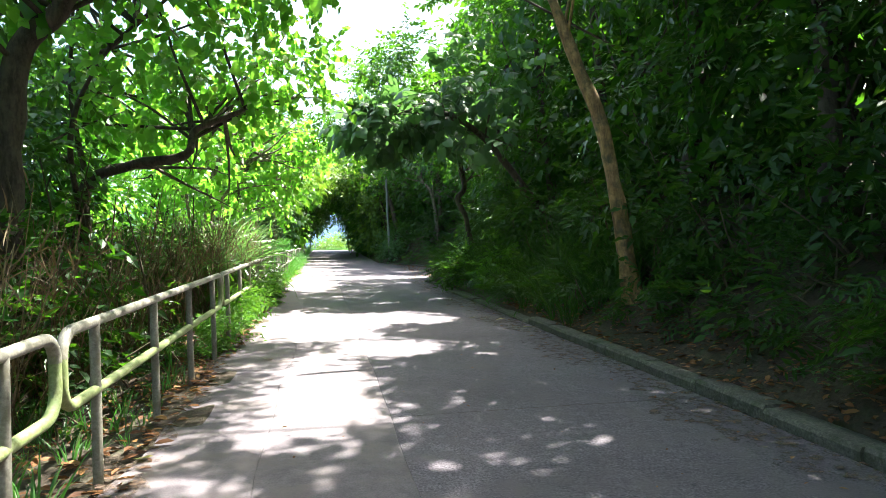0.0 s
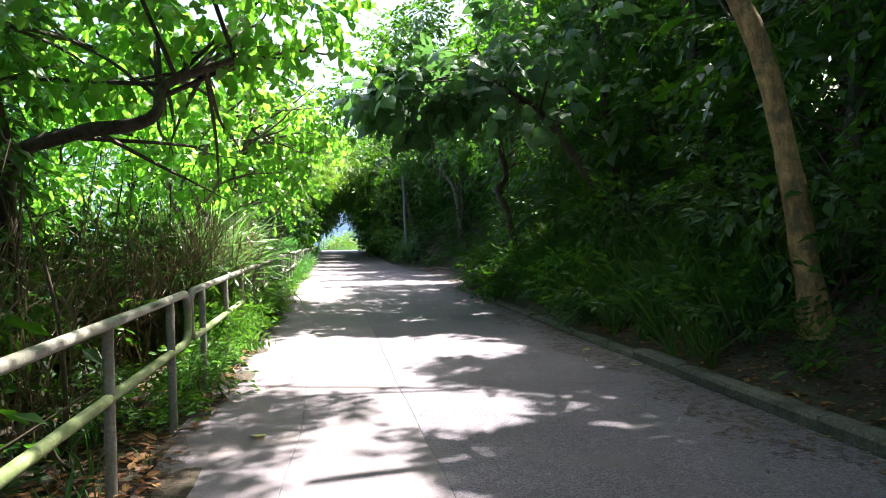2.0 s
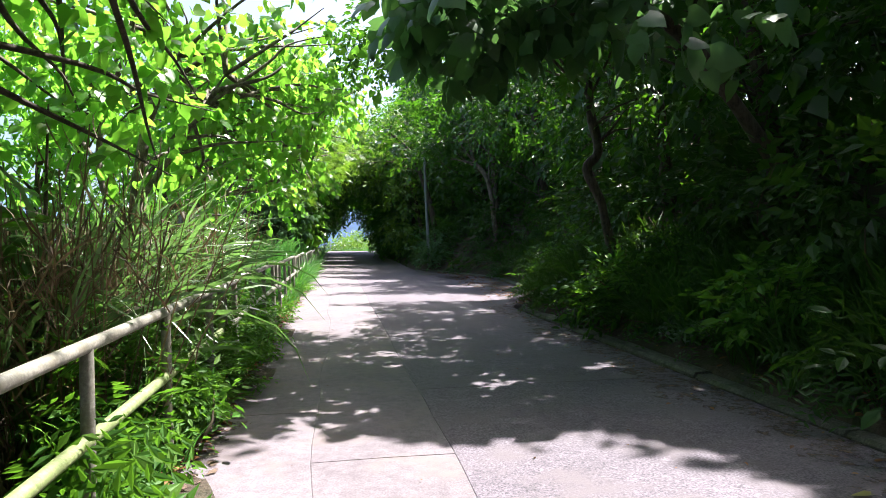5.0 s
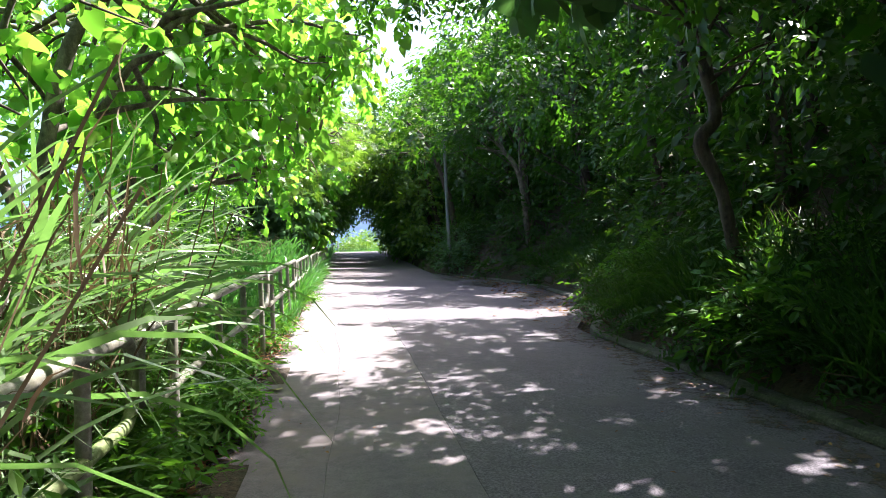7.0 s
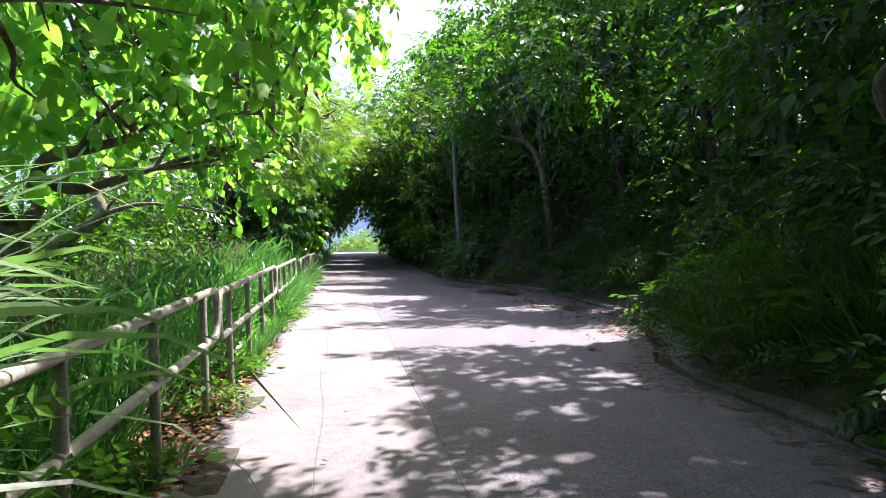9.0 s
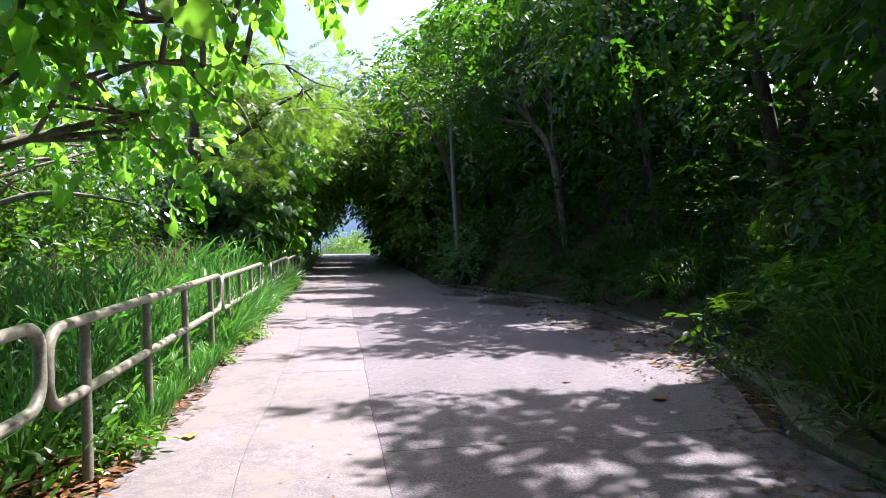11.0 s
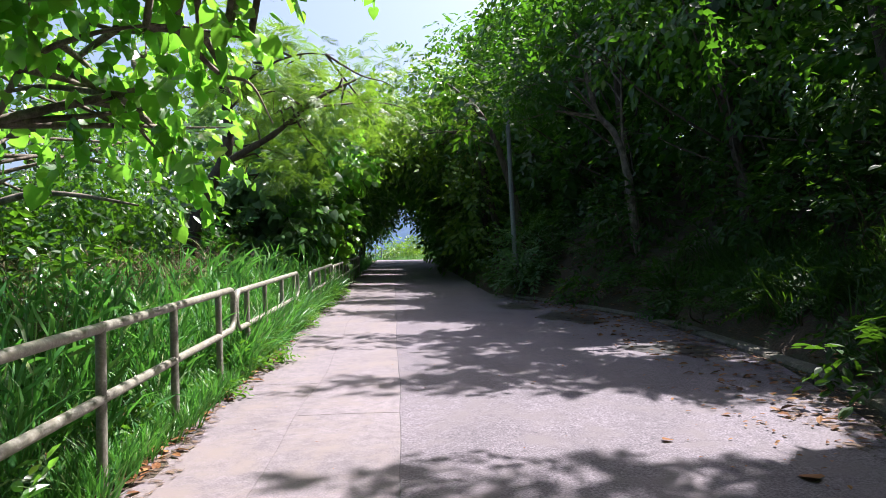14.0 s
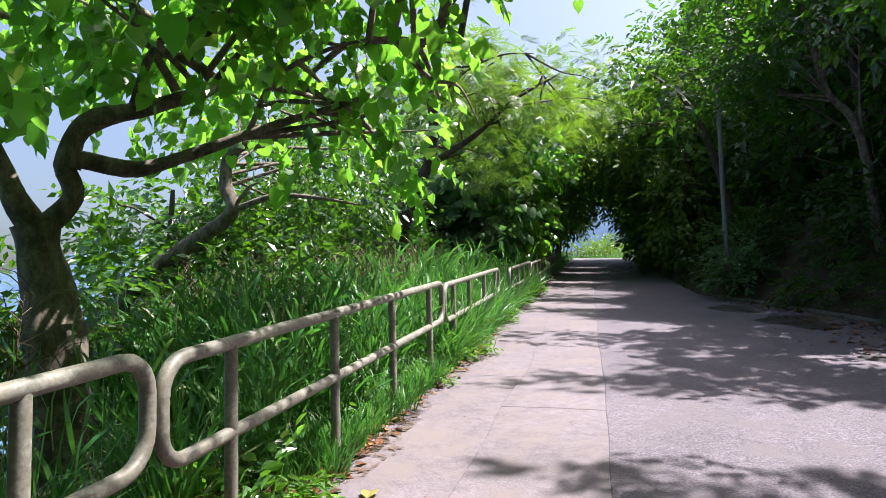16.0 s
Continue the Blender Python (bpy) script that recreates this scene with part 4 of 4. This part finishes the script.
for y, d, hh, kind, mat in ((34, -2.2, 3.6, "grey", GREY), (37, -1.6, 3.2, "grey", HEART), (41, -1.5, 4.0, "far", OVAL), (45, -0.9, 4.2, "far", OVAL), (50, -0.5, 4.6, "far", OVAL), (55, -0.3, 4.6, "far", OVAL), (39, -3.5, 6.0, "far", FEATHER), (47, -3.5, 6.0, "far", FEATHER), (60, -0.4, 4.2, "far", OVAL)):
    tree("roadside_tree", "leafy green tree beyond the railing", [(d - 0.3, y), (d - 0.1, y, 1.8), (d, y, hh)], [0.11, 0.09, 0.04],
         [((d, y, hh), (1.8, 2.4, 1.5), 150), ((d + 0.8, y + 0.6, hh - 1.2), (1.3, 1.9, 1.2), 140), ((d + 1.5, y, hh + 0.7), (1.2, 1.8, 0.8), 120), ((d - 0.5, y, hh - 2.0), (1.4, 2.2, 1.4), 150)], kind, mat, BARK, group="trees beyond the railing", twigs=3)
# a second row farther down the bank
# this row too runs on behind the start, unseen, to block the sky
for y in [v for v in np.arange(-19, 66, 4.0) if not 19 < v < 27]:
    d = -6.0 + rng.normal() * 0.6
    # bright leaf only for y 12 to 20; the darker one stands in for shade
    tree("bank_tree", "leafy tree on the slope down to the water", [(d, y), (d, y, 1.5), (d + 0.4, y, 4.5)], [0.14, 0.11, 0.05],
         [((d, y, 3.4), (2.0, 2.6, 1.6), 105), ((d + 1.2, y + 1, 1.6), (1.6, 2.4, 1.3), 90), ((d - 0.4, y, 5.6), (1.8, 2.4, 1.4), 70)], "wood" if 9 < y < 30 else "far", HEART if 12 < y < 20 else OVAL, BARK, group="trees on the slope", twigs=3)
for d, y in ((-4.8, 25.0), (-4.4, 26.4), (-5.4, 28.4), (-3.5, 28.4), (-3.4, 31.2), (-4.4, 32.6), (-3.0, 33.6)):
    tree("slope_tree", "dense dark green tree on the slope behind the grass", [(d, y), (d + 0.1, y, 0.8), (d + 0.2, y, 2.4)], [0.09, 0.07, 0.03],
         [((d, y, 1.9), (1.3, 1.4, 0.9), 150), ((d + 0.5, y + 0.5, 0.8), (1.2, 1.3, 0.9), 130)], "wood", OVAL, BARK, group="trees on the slope", twigs=4)
for y in np.concatenate([np.arange(-2, 14.5, 1.3), np.arange(24, 60, 1.8)]):
    shrub("roadside_shrub", "leafy green shrub behind the railing", -1.9 + rng.normal() * 0.35, y, (0.8, 0.9, rng.uniform(0.8, 1.3)), 90, "small", OVAL if rng.random() < 0.5 else GRASS, group="shrubs behind the railing", stems=8)

for d, y, r in ((-3.2, 24.8, 1.3), (-3.8, 27.0, 1.5), (-2.7, 28.2, 1.2), (-4.6, 29.5, 1.6), (-5.6, 26.0, 1.6), (-3.0, 31.5, 1.3), (-3.9, 21.8, 1.3), (-4.3, 24.9, 1.7), (-3.5, 26.0, 1.6)):
    shrub("slope_bush", "large dense bush on the slope behind the grass", d, y, (r, r * 1.2, r), 300, "wood", OVAL, group="bushes on the slope", stems=9)
for y in np.arange(0.5, 12.5, 1.0):
    shrub("thicket_bush", "dense dark bush in the thicket", -2.6 + rng.normal() * 0.5, y, (0.9, 0.9, rng.uniform(0.9, 1.4)), 130, "wood", DARK, group="bushes in the thicket", stems=8)

for y in np.arange(1.5, 17, 1.9):
    d = -3.6 + rng.normal() * 0.4
    # nearer trees take the darker leaf, as painted shade
    tree("thicket_tree", "slim leafy tree in the thicket", [(d, y), (d + 0.1, y, 1.4), (d + 0.2, y, 3.2)], [0.05, 0.04, 0.02], [((d, y, 2.7), (1.2, 1.2, 1.1), 170), ((d + 0.3, y + 0.6, 4.2), (1.2, 1.2, 0.9), 120)], "wood", HEART if y > 12 else OVAL, BARK, group="trees in the thicket", twigs=4)
for y in np.arange(-6, 16, 1.7):
    r = rng.uniform(1.1, 1.5)
    shrub("tall_bush", "tall dense bush at the back of the thicket", -4.3 + rng.normal() * 0.4, y, (1.1, 1.2, r * 1.25), 210, "wood", OVAL if rng.random() < 0.4 else DARK, group="bushes in the thicket", stems=8)

# ---- thin stems in the thicket ----
for k in range(22):
    y = rng.uniform(2, 14.5)
    d = rng.uniform(-3.2, -0.7)
    a = at(d, y)
    a.z = float(land_z(a.x, a.y)) - 0.05
    top = a + Vector((rng.normal() * 0.35, rng.normal() * 0.35, rng.uniform(2.0, 3.9)))
    line = curve_points([a, a.lerp(top, 0.5) + Vector((rng.normal() * 0.12, rng.normal() * 0.1, 0)), top], 5)
    ob = thing("sapling", a, "thin bare brown sapling stem in the thicket", "sapling", "saplings in the thicket")
    part_np("stem", *tube_clean(line, np.linspace(rng.uniform(0.014, 0.042), 0.007, len(line)), 6, 0.2), STEM, ob, smooth=True)

# ---- grass ----
TUFTS = [blade_tuft(10, 1.1, 0.024, 1.5, s, 0.8, 4) for s in (21, 22, 23)]


def cane_tuft(stems, height, leaf, width, seed):
    """Upright grass stems with bent blades up their length."""
    r = np.random.default_rng(seed)
    out = []
    for k in range(stems):
        a, lean = r.uniform(0, 6.283), r.uniform(0.02, 0.3)
        h = height * r.uniform(0.7, 1.15)
        e = np.array([math.cos(a) * lean, math.sin(a) * lean, 1.0])
        o = np.array([math.cos(a), math.sin(a), 0]) * r.uniform(0, 0.1)
        w = 0.004
        V = np.array([o + (w, 0, 0), o - (w, 0, 0), o + e * h - (w, 0, 0), o + e * h + (w, 0, 0)])
        out.append((V, np.array([(0, 1, 2, 3)])))
        for j in range(6):
            t = (j + 1.2) / 7 + r.normal() * 0.03
            v, f = blade_tuft(1, leaf * r.uniform(0.7, 1.2), width, 1.0, int(r.integers(1e6)), 0.9, 4)
            b = r.uniform(0, 6.283)
            rot = np.array([[math.cos(b), -math.sin(b), 0], [math.sin(b), math.cos(b), 0], [0, 0, 1]])
            tilt = r.uniform(0.35, 0.8)
            tl = np.array([[1, 0, 0], [0, math.cos(tilt), -math.sin(tilt)], [0, math.sin(tilt), math.cos(tilt)]])
            out.append((v @ tl.T @ rot.T + o + e * h * t, f))
    return joined(out)


CANES = [cane_tuft(3, 1.15, 0.46, 0.03, s) for s in (31, 32, 33)]
DRY_CANES = [cane_tuft(3, 1.7, 0.4, 0.014, s) for s in (34, 35)]


def panicle(stems, height, seed):
    """Thin grass stems that end in open feathery seed heads."""
    r = np.random.default_rng(seed)
    out = []
    for k in range(stems):
        a, lean, h = r.uniform(0, 6.283), r.uniform(0.05, 0.3), height * r.uniform(0.75, 1.1)
        e = np.array([math.cos(a), math.sin(a), 0])
        line = [Vector(e * (0.05 + lean * h * t * t) + np.array([0, 0, h * t])) for t in np.linspace(0, 1, 7)]
        out.append(tube_clean(line, np.linspace(0.004, 0.0015, 7), 3))
        for j in range(16):
            t = 0.68 + 0.32 * j / 16
            p = Vector(e * (0.05 + lean * h * t * t) + np.array([0, 0, h * t]))
            b = r.uniform(0, 6.283)
            q = Vector((math.cos(b), math.sin(b), r.uniform(0.5, 1.0))) * (0.22 * (1.15 - (t - 0.68) / 0.32))
            out.append(tube_clean([p, p + q * 0.6 + Vector((0, 0, 0.01)), p + q - Vector((0, 0, 0.02))], [0.0025, 0.003, 0.001], 3))
    return joined(out)


PANICLES = [panicle(3, 1.5, s) for s in (61, 62)]
LOW = [blade_tuft(9, 0.28, 0.012, 1.4, s, 0.5, 4) for s in (24, 25)]
REEDS = [blade_tuft(18, 2.5, 0.07, 0.85, s, 0.95, 9) for s in (26, 27, 28)]
canes = np.concatenate([strewn(1350, -3.8, -0.35, 16.0, 30), strewn(400, -3.2, -0.9, 22.5, 31), strewn(250, -2.5, -0.3, 30, 48)])


def clearing(p):
    """The open ground round the foot of the old tree."""
    return (p[:, 1] > 18.2) & (p[:, 1] < 21.9) & (p[:, 0] - rail_x(p[:, 1]) < -0.95)


thin = clearing(canes)
tall = np.concatenate([strewn(190, -0.35, 0.1, 24.4, 28.8), strewn(110, -0.4, 0.06, 29.0, 36.0), strewn(800, -3.8, -0.35, 16.5, 30), strewn(500, -2.5, -0.1, 30, 60)])
scatter_tufts(canes[~thin & ~((canes[:, 1] > 18.4) & (canes[:, 1] < 20.6) & (canes[:, 0] - rail_x(canes[:, 1]) > -0.75))], CANES, (0.6, 1.2), GRASS, "cane_grass", "tall leafy bright green cane grass behind the railing", "grass")
scatter_tufts(tall[~clearing(tall)], TUFTS, (0.5, 1.1), GRASS, "tall_grass", "tall bright green grass behind the railing", "grass")
scatter_tufts(np.concatenate([strewn(300, -0.5, 0.06, 9, 18), strewn(250, -0.5, 0.06, 20.8, 34), strewn(500, -0.55, 0.04, 20.8, 28), strewn(150, -0.6, 0.1, 34, 66), strewn(330, -0.3, 0.1, 20.9, 24.6), strewn(120, -1.2, 0.0, 0, 9), strewn(260, -3.4, -0.9, 18, 22)]), LOW, (0.6, 1.5), GRASS, "verge_grass", "short green grass along the edge of the road", "grass")
scatter_tufts(np.concatenate([strewn(260, 5.4, 6.8, 9.5, 14), strewn(420, 4.95, 5.8, 9.5, 21), strewn(400, 5.1, 6.6, 14, 22), strewn(300, 6.6, 8, 22, 30)]), TUFTS, (0.5, 1.0), SHADE, "bank_grass", "long grass on the bank, its green darkened for shade", "grass")
scatter_tufts(np.concatenate([strewn(70, -2.6, -0.9, 22, 30), strewn(12, -1.6, -0.7, 17, 20)]), PANICLES, (0.8, 1.15), STRAW, "seed_grass", "tall thin grass with open feathery brown seed heads", "grass")
reed_meshes = [[mesh_np("blade", v[20 * i:20 * i + 20], f[:9], REED) for i in range(18)] for v, f in REEDS]
for k, (x, y, _) in enumerate(np.concatenate([strewn(115, -2.0, -0.75, 12.0, 15.6), strewn(40, -0.8, -0.3, 12.4, 15.6), strewn(14, -1.6, -0.9, 14.5, 16.0)])):
    ob = new("reed_clump")
    for blade_mesh in reed_meshes[k % 3]:
        new("blade", blade_mesh).parent = ob
    back = x - rail_x(y) < -0.8
    size = (rng.uniform(0.9, 1.14) if back else rng.uniform(0.36, 0.54)) * (0.8 if y < 13.0 else 1.0)
    ob.matrix_basis = pose(x, y, float(land_z(x, y)) - 0.03, rng.normal() * 6, rng.normal() * 6 + 4, rng.uniform(0, 360)) @ Matrix.Scale(size, 4)
    tagged(ob, "tall arching glossy green reed clump behind the railing", "reed", "reeds behind the railing")
scatter_tufts(np.concatenate([strewn(420, -3.4, -0.9, 3, 15), strewn(130, -1.1, -0.3, 11.4, 15.8)]), DRY_CANES, (0.7, 1.25), STRAW, "dry_canes", "dry brown canes in the thicket", "cane")
scatter_tufts(strewn(380, -6, 12, 69, 86), TUFTS, (0.5, 1.3), GRASS, "field_grass", "sunlit grass beyond the end of the wood", "grass")
for y, d, r in ((76.5, 2.8, 1.7), (77.5, 0.9, 1.3), (80, 4.2, 2.0), (79.5, 2.2, 1.6), (77, 6.5, 1.6), (80, -2.5, 1.4)):
    shrub("sunlit_bush", "sunlit yellow-green bush at the end of the road", d, y, (r, r, r * 0.8), 190, "far", FEATHER, group="bushes at the road's end")

# ---- fallen leaves ----
def litter(n, d0, d1, y0, y1, size, name, label, mat=DRY):
    p = strewn(n, d0, d1, y0, y1)
    dd = p[:, 0] - rail_x(p[:, 1])
    on = (dd > 0.12) & (dd < kerb_d(p[:, 1]))
    p[:, 2] = np.where(on, plane_z(p[:, 0], p[:, 1]) + 0.018, land_z(p[:, 0], p[:, 1]) + 0.035)
    a = rng.uniform(0, 6.283, n)
    rot = turns(np.stack([np.cos(a), np.sin(a), 0.15 * rng.normal(size=n)], 1), np.array([0, 0, 1.0]) + 0.25 * rng.normal(size=(n, 3)))
    V, F = placed(leaf_shape("oval"), p, rot, rng.uniform(*size, n))
    tagged(new(name, mesh_np(name, V, F, mat)), label, "leaf litter", kind="stuff")


litter(2800, -1.3, 0.2, 0, 27, (0.06, 0.15), "leaf_litter", "brown dead leaves under the railing")
litter(1500, 4.85, 5.6, -1, 13, (0.05, 0.12), "leaf_litter", "brown dead leaves lying thick behind the kerb")
litter(2200, 4.75, 6.4, 0, 34, (0.05, 0.13), "leaf_litter", "brown dead leaves on the bank")
litter(1700, -0.55, 0.2, 6, 27, (0.05, 0.12), "leaf_litter", "orange-brown dead leaves piled at the edge of the road")
litter(220, 4.1, 4.75, 0, 24, (0.03, 0.065), "leaf_litter", "dead leaves in the gutter by the kerb")
litter(900, -0.8, 0.14, 18.2, 21.2, (0.06, 0.13), "leaf_litter", "orange-brown dead leaves heaped round the railing posts")
litter(240, 4.2, 6.0, 19, 33, (0.02, 0.06), "leaf_litter", "brown dead leaves strewn where the road widens")
litter(260, 0.3, 4.6, 0, 34, (0.015, 0.045), "leaf_litter", "small leaf scraps on the road")

for y in np.concatenate([np.arange(8.5, 17, 0.55), np.arange(17.5, 24.4, 1.5), np.arange(24.6, 36, 0.5)]):
    r = rng.uniform(0.18, 0.32) * (1 if y < 17 else 0.75)
    shrub("verge_weed", "bright green leafy weed at the foot of the railing", rng.uniform(-0.35, 0.05), y, (r, r * 1.2, r), 34, "weed" if rng.random() < 0.75 else "fern", WEED, stems=3, category="weed", group="weeds along the verge")
for y in np.arange(11.9, 16.4, 0.33):
    r = rng.uniform(0.28, 0.44)
    shrub("verge_weed", "bushy bright green weed growing through the railing", rng.uniform(-0.42, -0.05), y, (r * 0.8, r, r * 1.35), 60, "weed" if rng.random() < 0.7 else "fern", WEED, stems=4, category="weed", group="weeds along the verge")
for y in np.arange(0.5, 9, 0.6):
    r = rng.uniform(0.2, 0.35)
    shrub("thicket_weed", "leafy green weed under the railing, darkened for shade", rng.uniform(-1.3, -0.5), y, (r, r * 1.2, r), 16, "weed", SHADE, stems=3, category="weed", group="weeds in the thicket")


def fallen_leaf(d, y, size, turn, mat, label):
    """One curled leaf lying on the road."""
    v, f = leaf_shape("heart")
    v = v.copy()
    v[:, 2] += 0.9 * v[:, 0] ** 2 + 0.25 * (v[:, 1] - 0.5) ** 2
    ob = new("fallen_leaf", mesh_np("fallen_leaf", v * size, f, mat))
    p = at(d, y, 0.012)
    ob.matrix_basis = pose(p.x, p.y, p.z, 3, 2, turn)
    tagged(ob, label, "leaf", "single leaves on the road")


fallen_leaf(4.20, 21.69, 0.15, 40, DRY, "curled red-brown dead leaf on the road")
fallen_leaf(0.42, 20.85, 0.12, 200, YELLOW, "pale yellow fallen leaf on the road")
fallen_leaf(4.45, 11.3, 0.16, 120, YELLOW, "yellow-green fallen leaf on the road")
fallen_leaf(4.5, 10.3, 0.13, 300, YELLOW, "yellow-green fallen leaf on the road")
fallen_leaf(0.39, 17.02, 0.17, 60, YELLOW, "large yellow fallen leaf at the edge of the road")
fallen_leaf(0.69, 7.89, 0.14, 10, YELLOW, "pale yellow fallen leaf on the road")
fallen_leaf(4.01, 11.56, 0.11, 80, YELLOW, "yellow-green fallen leaf on the road")
fallen_leaf(0.2, 4.45, 0.12, 80, YELLOW, "pale yellow fallen leaf on the road")
for d, y in ((3.1, 24.2), (4.4, 23.1), (3.6, 22.4), (4.7, 25.0), (2.6, 20.6), (4.0, 16.2), (3.9, 13.5), (4.3, 19.1), (4.4, 7.7), (3.7, 8.6)):
    fallen_leaf(d, y, random.uniform(0.05, 0.09), random.uniform(0, 360), DRY, "small brown dead leaf on the road")

for d, y, h in ((-0.9, 72, 1.7), (-0.3, 73, 1.5), (0.2, 74.5, 1.4)):
    p = at(d, y)
    z = float(land_z(p.x, p.y))
    ob = new("marker_post", mesh_np("marker_post", *tube_clean([(0, 0, -0.1), (0, 0, h * 0.5), (0.02, 0, h)], [0.06, 0.055, 0.05], 10), STEEL))
    ob.location = (p.x, p.y, z)
    tagged(ob, "pale upright post in the sun beyond the wood", "post", "posts at the road's end")
shrub("lit_weed", "pale green sunlit weed on the dark bank", 6.0, 18.7, (0.42, 0.45, 0.6), 90, "small", GREY, group="sunlit weeds")
shrub("lit_weed", "bright green sunlit weed on the dark bank", 6.5, 22.2, (0.45, 0.5, 0.4), 60, "weed", WEED, group="sunlit weeds")
shrub("lit_weed", "bright green sunlit weed on the dark bank", 6.1, 17.3, (0.4, 0.5, 0.45), 60, "weed", WEED, group="sunlit weeds")
for d, y in ((-0.06, 20.2), (-0.3, 20.6), (0.02, 16.9), (-0.1, 13.0)):
    shrub("seedling", "low broad-leaved bright green seedling among dead leaves", d, y, (0.2, 0.24, 0.14), 16, "oval", HEART, stems=4, category="seedling", group="seedlings by the railing")
